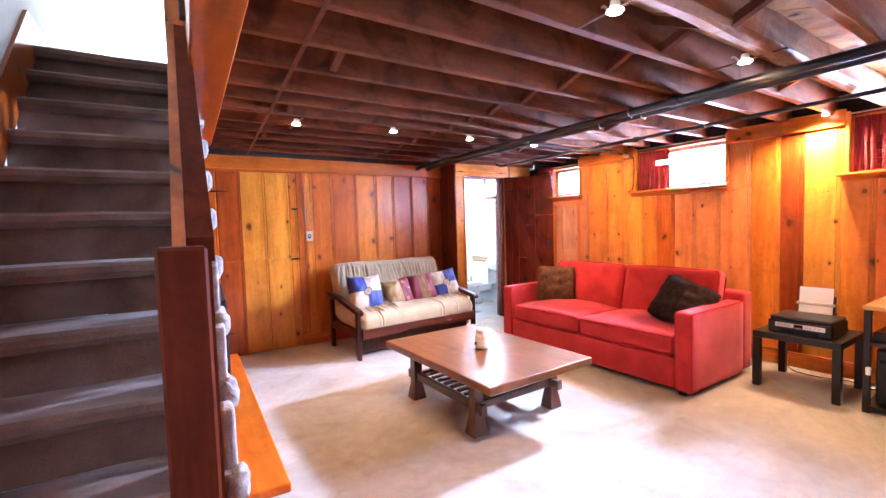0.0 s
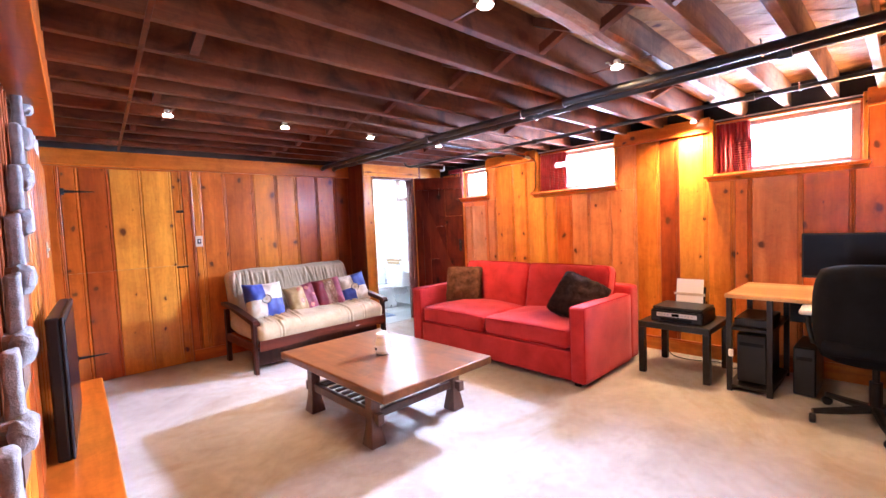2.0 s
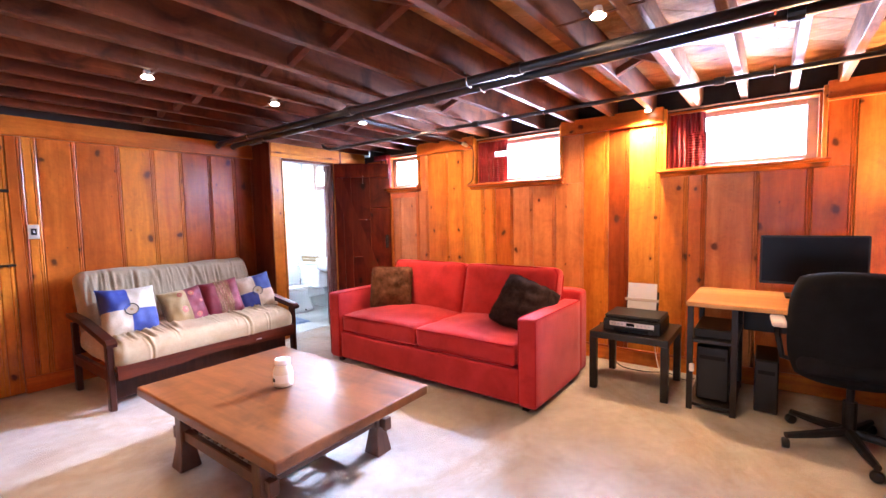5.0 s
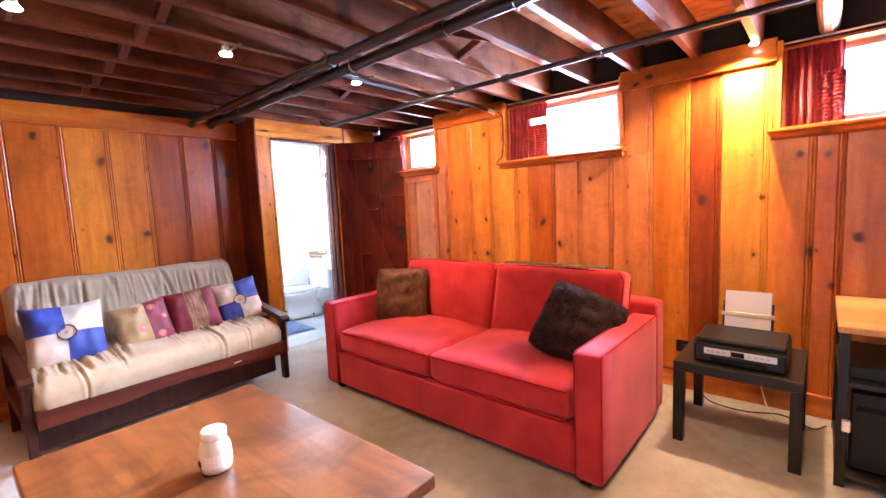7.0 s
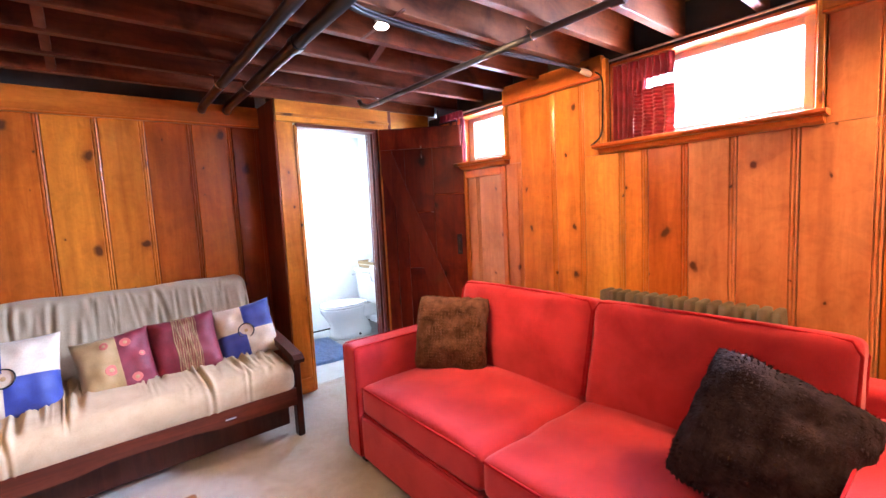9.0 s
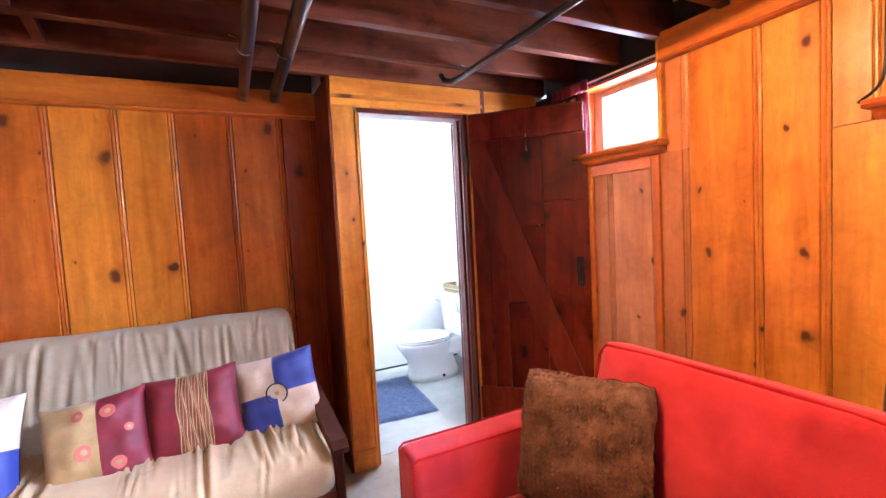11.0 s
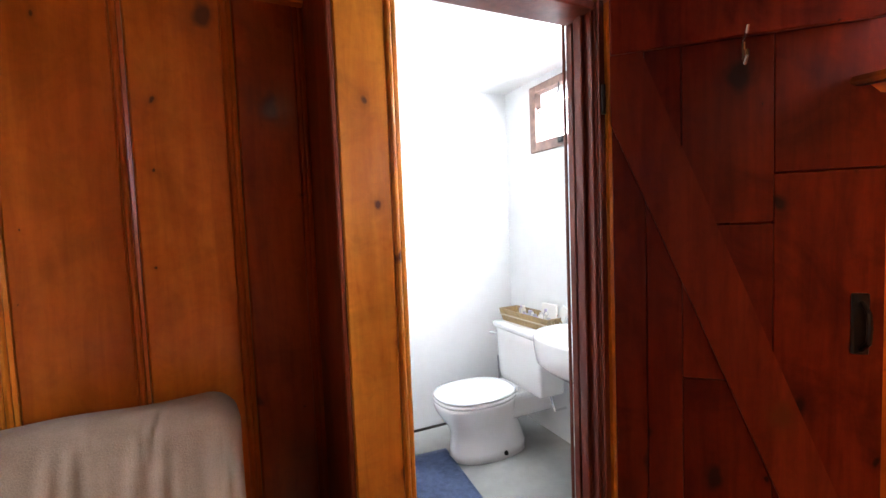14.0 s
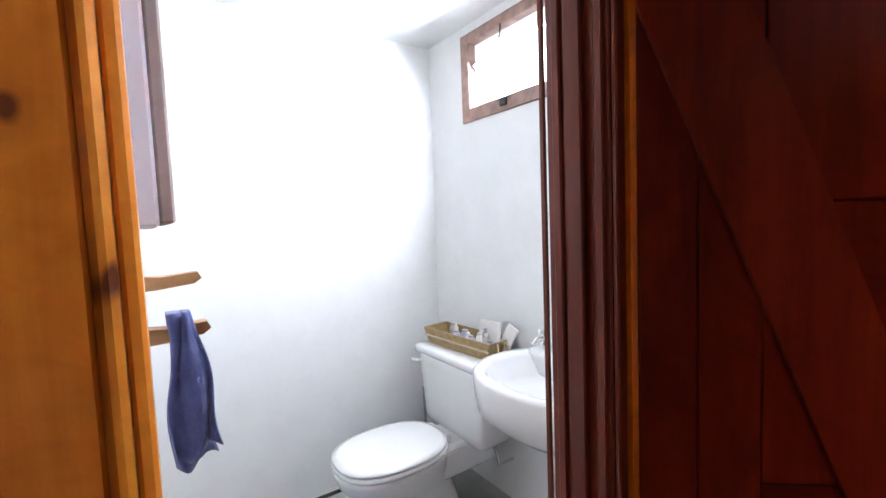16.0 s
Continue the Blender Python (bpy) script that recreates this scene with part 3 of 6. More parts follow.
def stairs():
    st = thing("staircase", "carpeted basement stairs with a red-brown slatted balustrade", "stairs", STAIR)
    rng = random.Random(2)
    for k in range(13):
        y, z = FIRST_Y - 1.0 + RUN * k, FIRST_Z + RISE * k
        x_right = 0.02 if z < 2.1 else -0.06
        # tread with a rolled front edge over its riser
        bm = bmesh.new()
        prof = [(y + 0.03, z - RISE), (y + 0.03, z - 0.06), (y - 0.008, z - 0.055), (y - 0.022, z - 0.034), (y - 0.020, z - 0.012), (y - 0.004, z), (y + RUN + 0.03, z), (y + RUN + 0.03, z - RISE)]
        n = 22
        rows = []
        for i in range(n + 1):
            x = -0.80 + (x_right + 0.80) * i / n
            sag = 0.005 * noise.noise(Vector((x * 4, k * 3.1, 0)))
            rows.append([bm.verts.new((x, p[0] + 0.6 * sag, p[1] + sag * (1 if q < 7 else 0))) for q, p in enumerate(prof)])
        for a, b in zip(rows, rows[1:]):
            for q in range(len(prof)):
                bm.faces.new((a[q], a[(q + 1) % len(prof)], b[(q + 1) % len(prof)], b[q]))
        bm.faces.new(rows[0])
        bm.faces.new(rows[-1][::-1])
        part("step", bm, stair_carpet, st, smooth=False)
        if 2.05 > z > 0.1:
            # carpet wrapped round the open end of the tread
            e = soft_box(0.056, 0.125, 0.092, 0.030, 0.0, 0.016, 14, k * 1.7, 38)
            bmesh.ops.transform(e, matrix=pose(0.024, y + 0.026, z - 0.040), verts=e.verts)
            part("tread_end", e, lit_tread_fuzz, st, "fuzzy carpet wrapped round the tread end", smooth=True)
            s = soft_box(0.038, 0.080, RISE + 0.03, 0.012, 0.0, 0.009, 12, k * 2.3, 34)
            bmesh.ops.transform(s, matrix=pose(0.012, y + 0.066, z + RISE / 2 - 0.03), verts=s.verts)
            part("riser_end", s, lit_tread_fuzz, st, smooth=True)
    part("newel_post", box((-0.115, -0.02, 0.0), (-0.025, 0.075, 1.352), 0.006), rail_wood, st, "square dark red newel post")
    # rail and flat balusters
    y0, z0, slope, pitch = 0.08, 1.32, RISE / RUN, 0.792
    rail_end = 1.36
    rail = prism([(y0, z0 - 0.004), (rail_end, z0 + pitch * (rail_end - y0) - 0.004), (rail_end, z0 + pitch * (rail_end - y0) + 0.05), (y0, z0 + 0.05)], -0.062, -0.008, "x")
    part("handrail", rail, rail_wood, st, "sloping dark red handrail")
    inner = prism([(y0, z0 - 0.10), (rail_end, z0 + pitch * (rail_end - y0) - 0.10), (rail_end, z0 + pitch * (rail_end - y0) + 0.06), (y0, z0 + 0.03)], -0.088, -0.0625, "x")
    part("rail_board", inner, pine_y, st, "paler board on the stair side of the rail")
    for i in range(15):
        y = 0.11 + i * 0.098
        foot = FIRST_Z + (y + 1.0 - FIRST_Y) * slope - 0.12
        top = min(1.95, z0 + pitch * (y - y0) - 0.006)
        if top - foot < 0.1:
            continue
        rise = slope * 0.064
        part("baluster", prism([(y, foot), (y + 0.064, foot + rise), (y + 0.064, top + pitch * 0.064), (y, top)], -0.046, -0.014, "x"), lit_baluster_wood, st)
    str_y1 = 2.30
    part("stringer", prism([(-0.25, 0.0), (0.06, 0.0), (str_y1, slope * (str_y1 - 0.06)), (str_y1, slope * (str_y1 - 0.06) + 0.2), (-0.25, 0.12)], -0.045, -0.012, "x"), rail_wood, st)
    return st


stairs()

sof = tagged(link("stair_soffit", box((-0.02, -1.1, 2.0), (0.120, 2.545, JZ + 0.15), 0.004), pine_y), "pine box soffit along the stair opening", "soffit", kind="structure")
sof.matrix_world = STAIR
wl = structure("wall_stairwell", box((-0.088, 1.30, 2.02), (-0.022, 5.3, 5.0)), white_paint, "white stairwell wall above the soffit", "wall")
wl.matrix_world = STAIR
trim_post = structure("trim_stairwell_corner", box((-0.094, 1.235, 2.001), (-0.0205, 1.2995, 4.9), 0.004), pine_v, "upright pine board on the stairwell corner", "trim")
trim_post.matrix_world = STAIR
sk = prism([(0.45, 0.0), (0.62, 0.0), (3.30, 2.40), (4.4, 2.42), (4.4, 2.62), (3.15, 2.58), (0.45, 0.20)], -0.5495, -0.532, "x")
structure("trim_stair_skirt", sk, pine_y, "sloping pine skirt board along the stairwell wall", "trim")
# daylight through the glazed door at the head of the stairs
tagged(link("backdrop_stair_door", box((-0.55, 4.90, 2.44), (0.30, 4.93, 4.9)), stair_daylight), "bright daylight at the head of the stairs", "backdrop", kind="structure")
tagged(link("backdrop_outdoors", box((6.2, -4.0, 0.5), (6.25, 9.0, 5.0)), outdoors_glow), "bright hazy daylight outside the windows", "backdrop", kind="structure")
structure("floor_landing", box((FLOOR_X0, 3.41, 2.36), (0.3, 4.95, 2.439)), stair_carpet, "carpeted upper landing", "floor")
structure("ceiling_stairwell", box((FLOOR_X0 - 0.1, -2.0, 4.9), (0.6, 5.7, 5.0)), white_paint, "white stairwell ceiling", "ceiling")

# ---- low bench with the television ----
def bench():
    b = thing("wall_bench", "low orange pine bench shelf beside the stairs", "bench", STAIR)
    part("seat_board", box((-0.01, 0.79, 0.315), (0.25, 2.98, 0.355), 0.008, segs=2), pine_y, b)
    for y in (1.1, 2.6):
        part("bracket", prism([(0.0, 0.02), (0.03, 0.02), (0.20, 0.29), (0.20, 0.313), (0.0, 0.313)], y, y + 0.03, "y"), pine_y, b)


bench()


def television():
    tv = thing("television", "black flat television standing on the pine bench", "television", STAIR @ pose(0.085, 1.98, 0.356, 0, 0, -2))
    part("case", box((-0.035, -0.42, 0.0), (0.015, 0.42, 0.66), 0.010, segs=2), black_plastic, tv)
    bezel = part("bezel", box((0.0155, -0.42, 0.0), (0.030, 0.42, 0.66), 0.005), black_plastic, tv)
    part("screen", box((0.0305, -0.39, 0.04), (0.032, 0.39, 0.63)), screen_black, bezel, "glossy black screen")


television()


# ---- red sofa ----
def sofa():
    s = thing("sofa", "red fabric two-seat sofa with loose seat and back cushions", "sofa", pose(3.79, 2.745, 0, 0, 0, 0))
    # local: x from front (-0.52) to back (0.52), y along the length
    part("base", box((-0.50, -0.93, 0.04), (0.50, 0.93, 0.29), 0.02, segs=2), red_fabric, s)
    for y in (-1.0, 1.0):
        a = soft_box(0.85, 0.135, 0.62, 0.022, 0.0, 0.003, 10, y)
        bmesh.ops.transform(a, matrix=pose(-0.085, y, 0.345), verts=a.verts)
        arm = part("arm", a, red_fabric, s, smooth=True)
        for e in (-0.063, 0.063):
            part("piping", tube([(0.33, y + e, 0.652), (-0.49, y + e, 0.652), (-0.506, y + e, 0.640), (-0.508, y + e, 0.06)], 0.004, 8), red_piping, arm)
    back = soft_box(0.18, 2.12, 0.69, 0.04, 0.0, 0.003, 10)
    bmesh.ops.transform(back, matrix=pose(0.43, 0, 0.38), verts=back.verts)
    part("back_frame", back, red_fabric, s, smooth=True)
    for y in (-0.455, 0.455):
        c = soft_box(0.80, 0.906, 0.165, 0.036, 0.045, 0.011, 18, y * 3, 6)
        bmesh.ops.transform(c, matrix=pose(-0.10, y, 0.375), verts=c.verts)
        cushion = part("seat_cushion", c, red_fabric, s, smooth=True)
        for z in (0.305, 0.445):
            part("piping", tube([(-0.497, y - 0.435, z), (-0.503, y, z + 0.004), (-0.497, y + 0.435, z)], 0.005, 8), red_piping, cushion)
        c = soft_box(0.50, 0.906, 0.15, 0.040, 0.045, 0.012, 18, y * 5 + 1, 6)
        bmesh.ops.transform(c, matrix=pose(0.270, y, 0.658, 0, 104, 0), verts=c.verts)
        cushion = part("back_cushion", c, red_fabric, s, smooth=True)
        # piping round the upper front edge and the upper back edge of the back cushion
        lean = pose(0.270, y, 0.658, 0, 104, 0)
        for zz in (-0.066, 0.066):
            loop = [(0.20, -0.448), (-0.19, -0.450), (-0.232, -0.425), (-0.242, -0.2), (-0.244, 0.0), (-0.242, 0.2), (-0.232, 0.425), (-0.19, 0.450), (0.20, 0.448)]
            part("piping", tube([lean @ Vector((a, b, zz)) for a, b in loop], 0.0055, 8), red_piping, cushion)
    for x in (-0.45, 0.45):
        for y in (-0.97, 0.97):
            part("foot", box((x - 0.025, y - 0.025, 0.0), (x + 0.025, y + 0.025, 0.045), 0.004), black_wood, s)


sofa()


def fur_pillow(name, label, m, material, w):
    bm = pillow(w, w, 0.20, 0.02, w * 7, 26)
    rng = random.Random(int(w * 1000))
    for v in bm.verts:
        # round the corners off
        u, q = 2 * v.co.x / w, 2 * v.co.z / w
        v.co.x *= math.sqrt(max(0.2, 1 - 0.16 * q ** 4))
        v.co.z *= math.sqrt(max(0.2, 1 - 0.16 * u ** 4))
        v.co += v.co.normalized() * (0.009 * noise.noise(v.co * 30))
    ob = tagged(link(name, bm, material, smooth=True), label, "cushion", group="fur cushions on the sofa")
    ob.matrix_world = m
    # short fur all over it, combed in swirls
    me = ob.data
    areas = list(itertools.accumulate(p.area for p in me.polygons))
    verts, faces = [], []
    for i in range(15000):
        p = me.polygons[min(len(areas) - 1, bisect(areas, rng.random() * areas[-1]))]
        vs = [me.vertices[k].co for k in p.vertices]
        wts = [rng.random() + 0.02 for _ in vs]
        c = sum((v * k for v, k in zip(vs, wts)), Vector()) / sum(wts)
        comb = Vector((noise.noise(c * 9), noise.noise(c * 9 + Vector((5, 0, 0))), noise.noise(c * 9 + Vector((0, 7, 0))) - 0.4)) * 2.2
        lean = (p.normal * 0.75 + comb + Vector((rng.uniform(-0.4, 0.4), rng.uniform(-0.4, 0.4), rng.uniform(-0.4, 0.4)))).normalized()
        if lean.dot(p.normal) < 0.15:
            lean = (lean + p.normal * (0.3 - lean.dot(p.normal))).normalized()
        side = p.normal.cross(Vector((rng.uniform(-1, 1), rng.uniform(-1, 1), rng.uniform(-1, 1)))).normalized() * 0.0016
        k = len(verts)
        verts += [c - side, c + side, c + lean * rng.uniform(0.008, 0.016)]
        faces.append((k, k + 1, k + 2))
    fur = bpy.data.meshes.new("fur")
    fur.from_pydata(verts, [], faces)
    fur.materials.append(material)
    coat = new("fur", fur)
    coat.parent = ob
    coat["kind"] = "stuff"
    return ob


def bisect(steps, value):
    """Index of the first step above a value."""
    lo, hi = 0, len(steps)
    while lo < hi:
        mid = (lo + hi) // 2
        if steps[mid] < value:
            lo = mid + 1
        else:
            hi = mid
    return lo


def leaning(place, across, facing):
    """A pose whose x runs along across and whose -y faces facing."""
    u = Vector(across).normalized()
    f = Vector(facing)
    f = (f - u * f.dot(u)).normalized()
    z = u.cross(-f)
    m = Matrix((u, -f, z)).transposed().to_4x4()
    m.translation = place
    return m


fur_pillow("fur_cushion", "brown shaggy fur cushion against the red sofa", leaning((3.80, 3.49, 0.655), (0.229, -0.396, 0.0), (-0.866, -0.5, 0.32)), fur_brown, 0.44)
fur_pillow("fur_cushion", "dark brown shaggy fur cushion leaning on the sofa arm", leaning((3.735, 1.985, 0.638), (0.25, -0.85, -0.36), (-0.70, 0.15, 0.70)), fur_dark, 0.46)


# ---- futon ----
def futon():
    f = thing("futon_sofa", "cream futon on a dark cherry wooden frame", "futon", pose(2.39, 4.62, 0, 0, 0, 2.0))
    # local: x along the length, front at -y
    for x in (-0.76, 0.76):
        part("front_leg", box((x - 0.021, -0.422, 0.0), (x + 0.021, -0.362, 0.50), 0.006), futon_dark, f)
        part("back_leg", box((x - 0.021, 0.30, 0.0), (x + 0.021, 0.36, 0.56), 0.006), futon_dark, f)
        arm = [(-0.47, 0.50), (-0.46, 0.475), (-0.30, 0.505), (0.10, 0.575), (0.40, 0.60), (0.40, 0.63), (0.10, 0.615), (-0.30, 0.55), (-0.44, 0.525)]
        part("armrest", prism(arm, x - 0.032, x + 0.032, "x"), futon_dark, f)
        part("side_rail", box((x - 0.02, -0.37, 0.22), (x + 0.02, 0.33, 0.30), 0.005), futon_wood, f)
    rail = [(-0.733, 0.222), (-0.30, 0.230), (-0.18, 0.248), (0.18, 0.248), (0.30, 0.230), (0.733, 0.222), (0.733, 0.325), (-0.733, 0.325)]
    part("front_rail", prism(rail, -0.452, -0.418, "y"), futon_wood, f)
    # rail made taller and black, to stand for the shade under the seat
    part("lower_rail", box((-0.733, -0.30, 0.045), (0.733, -0.275, 0.215), 0.005), futon_dark, f)
    part("handle_notch", box((0.33, -0.4545, 0.264), (0.385, -0.4525, 0.272), 0.0008), grey_plastic, f, "small metal latch on the rail")
    part("back_rail", box((-0.74, 0.31, 0.30), (0.74, 0.345, 0.42), 0.005), futon_wood, f)
    for i in range(8):
        x = -0.66 + i * 0.189
        part("slat", box((x - 0.03, -0.36, 0.285), (x + 0.03, 0.31, 0.303), 0.003), futon_wood, f)
    # mattress folded into seat and back, creased across its width
    def quilt(sx, sy, sz, r, seed, amount, top):
        rng = random.Random(seed)
        creases = [(rng.uniform(-sx / 2, sx / 2), rng.uniform(-0.22, 0.22), rng.uniform(0.0, 0.3), rng.uniform(*top), amount * rng.uniform(0.006, 0.016), rng.uniform(0.005, 0.015)) for _ in range(54)]
        section = []
        for cx, cy, a0 in ((sy / 2 - r, sz / 2 - r, 0), (-sy / 2 + r, sz / 2 - r, 90), (-sy / 2 + r, -sz / 2 + r, 180), (sy / 2 - r, -sz / 2 + r, 270)):
            for k in range(7):
                a = radians(a0 + 15 * k)
                section.append((cx, cy, math.cos(a), math.sin(a)))
            nxt = {0: (-1, 0), 90: (0, -1), 180: (1, 0), 270: (0, 1)}[a0]
            reach = (sy if nxt[0] else sz) - 2 * r
            for k in range(1, 8 if nxt[0] else 2):
                f = k / (8 if nxt[0] else 2)
                section.append((cx + nxt[0] * reach * f, cy + nxt[1] * reach * f, math.cos(radians(a0 + 90)), math.sin(radians(a0 + 90))))
        bm, rows, n = bmesh.new(), [], 190
        for i in range(n + 1):
            x = -sx / 2 + sx * i / n
            d = min(x + sx / 2, sx / 2 - x)
            inset = r - math.sqrt(max(0.0, r * r - (r - d) ** 2)) if d < r else 0.0
            row = []
            for cy, cz, ny, nz in section:
                y, z = cy + ny * (r - inset), cz + nz * (r - inset)
                v = 0.5 - y / sy
                dent = 0.0
                if z > -sz * 0.3:
                    for x0, slant, a, b, depth, w in creases:
                        dx = (x - x0 - slant * (v - 0.5)) / w
                        if abs(dx) < 4 and a < v + 0.0 < b + 0.06:
                            fade = min(1.0, (v - a) / 0.12, (b + 0.06 - v) / 0.12)
                            dent += depth * fade * (math.exp(-dx * dx) - 0.55 * math.exp(-(abs(dx) - 2.0) ** 2))
                dent -= 0.012 * noise.noise(Vector((x * 4, y * 4, seed)))
                if abs(cz) > 0.001 and nz > 0.9:
                    dent -= 0.022 * (1 - (2 * y / sy) ** 2)
                row.append(bm.verts.new((x, y - ny * dent, z - nz * dent)))
            rows.append(row)
        k = len(section)
        for a, b in zip(rows, rows[1:]):
            for q in range(k):
                bm.faces.new((a[q], a[(q + 1) % k], b[(q + 1) % k], b[q]))
        bm.faces.new(rows[0][::-1])
        bm.faces.new(rows[-1])
        return bm
    seat = quilt(1.50, 0.80, 0.20, 0.085, 1.0, 1.15, (0.45, 1.0))
    bmesh.ops.transform(seat, matrix=pose(0, -0.055, 0.388, 3, 0, 0), verts=seat.verts)
    mattress = part("mattress", seat, cream_fabric, f, "cream cotton seat half of the mattress", smooth=True)
    back = quilt(1.46, 0.62, 0.19, 0.08, 7.0, 1.05, (0.15, 0.55))
    bmesh.ops.transform(back, matrix=pose(0, 0.345, 0.655, 74, 0, 0), verts=back.verts)
    part("mattress_back", back, cream_fabric, f, "cream cotton back half of the mattress, creased", smooth=True)


futon()


def patch_pillow(name, label, m, w, pieces, extra, seed):
    """A cushion sewn of coloured panels: pieces are (u0, u1, v0, v1, material) in shares of its width and height."""
    root = tagged(new(name), label, "cushion", group="scatter cushions on the futon")
    root.matrix_world = m
    for u0, u1, v0, v1, material in pieces:
        bm = pillow(w, w, 0.17, 0.013, seed, 30)
        for v in bm.verts:
            # puckers that run in from the seams
            edge = max(abs(v.co.x), abs(v.co.z)) * 2 / w
            v.co.y += 0.0035 * min(1.0, max(0.0, edge - 0.45) * 2.2) * noise.noise(Vector((v.co.x * 34 + seed, v.co.y * 3, v.co.z * 34))) * (1 if edge < 0.97 else 0)
        for co, no, lo in (((w * (u0 - 0.5), 0, 0), (-1, 0, 0), u0), ((w * (u1 - 0.5), 0, 0), (1, 0, 0), 1 - u1), ((0, 0, w * (v0 - 0.5)), (0, 0, -1), v0), ((0, 0, w * (v1 - 0.5)), (0, 0, 1), 1 - v1)):
            if lo > 0.001:
                bmesh.ops.bisect_plane(bm, geom=bm.verts[:] + bm.edges[:] + bm.faces[:], plane_co=co, plane_no=no, clear_outer=True)
        part("panel", bm, material, root, smooth=True)
    def swell(u, v):
        d = max(0.0, (1 - (2 * u) ** 4) * (1 - (2 * v) ** 4)) ** 0.55
        return -0.006 - 0.085 * d + 0.013 * noise.noise(Vector((u * 4.6 + seed, v * 4.6, -3.0))) * d * 1.5
    for u, v, r, material, kind in extra:
        if kind == "ring":
            bm = bmesh.new()
            bm = tube([(r * math.cos(radians(a)), r * math.sin(radians(a)), 0.004) for a in range(0, 361, 15)], 0.0035, 8, False)
        elif kind == "cord":
            # a gold cord sewn up the cushion, a little wavy
            pts = [(u + 0.009 * math.sin(11 * q / 20 + u * 60), -0.46 + 0.92 * q / 20) for q in range(21)]
            part("cord", tube([(a * w, swell(a, b) - 0.0015, b * w) for a, b in pts], r, 6), material, root, "sewn-on gold cord")
            continue
        else:
            bm = lathe([(r * 0.2, 0.0), (r, 0.0), (r * 0.97, 0.0008), (r * 0.45, 0.0014)], 18)
        here = swell(u, v)
        slope = Vector((1, (swell(u + 0.02, v) - swell(u - 0.02, v)) / (0.04 * w), 0)).normalized()
        rise = Vector((0, (swell(u, v + 0.02) - swell(u, v - 0.02)) / (0.04 * w), 1)).normalized()
        out = rise.cross(slope).normalized() * (1 if rise.cross(slope).y < 0 else -1)
        turn = Matrix((slope, out.cross(slope), out)).transposed().to_4x4()
        turn.translation = Vector((u * w, here, v * w)) + out * (0.0055 if kind == "ring" else 0.0040 if r > 0.035 else 0.0018 if r > 0.015 else 0.0056 if material is satin_gold and r > 0.0105 and r < 0.0115 else 0.0026)
        bmesh.ops.transform(bm, matrix=turn, verts=bm.verts)
        part("ring" if kind == "ring" else "motif", bm, material, root, "black ring" if kind == "ring" else "embroidered disc")
    return root


BLUE_A = [(0, 0.46, 0.52, 1, satin_blue), (0.46, 1, 0.52, 1, satin_cream), (0, 0.46, 0, 0.52, satin_cream), (0.46, 1, 0, 0.52, satin_blue)]
BLUE_B = [(0, 0.5, 0.5, 1, satin_cream), (0.5, 1, 0.5, 1, satin_blue), (0, 0.5, 0, 0.5, satin_blue), (0.5, 1, 0, 0.5, satin_cream)]
WINE_A = [(0, 0.55, 0, 1, satin_gold), (0.55, 1, 0, 1, satin_wine)]
WINE_B = [(0, 0.36, 0, 1, satin_wine), (0.36, 0.68, 0, 1, satin_stripe), (0.68, 1, 0, 1, satin_wine)]
patch_pillow("scatter_cushion", "blue and cream satin cushion with a ring button", pose(1.885, 4.55, 0.635, -20, 2, 5), 0.41, BLUE_A, [(-0.03, 0.015, 0.045, black_plastic, "ring"), (-0.03, 0.015, 0.042, satin_cream, "disc"), (-0.03, 0.015, 0.011, satin_gold, "disc")], 1.0)
patch_pillow("scatter_cushion", "gold and wine satin cushion with embroidered rosettes", pose(2.305, 4.58, 0.590, -24, -6, 2), 0.355, WINE_A, [q for a, b, c in ((-0.08, -0.08, 0.028), (-0.10, 0.30, 0.020), (0.16, 0.28, 0.026), (0.20, -0.28, 0.026), (0.33, 0.05, 0.016)) for q in ((a, b, c, motif_pink, "disc"), (a, b, c * 0.4, satin_gold, "disc"))], 2.0)
patch_pillow("scatter_cushion", "wine satin cushion with a gold striped band", pose(2.64, 4.60, 0.615, -22, -5, -2), 0.365, WINE_B, [(-0.14 + 0.0245 * k, 0, 0.0013 if k % 3 else 0.0024, satin_gold, "cord") for k in range(14)], 3.0)
patch_pillow("scatter_cushion", "cream and blue satin cushion with a ring button", pose(2.985, 4.62, 0.625, -20, -9, -10), 0.365, BLUE_B, [(0.01, 0.0, 0.045, black_plastic, "ring"), (0.01, 0.0, 0.042, satin_cream, "disc"), (0.01, 0.0, 0.011, satin_gold, "disc")], 4.0)


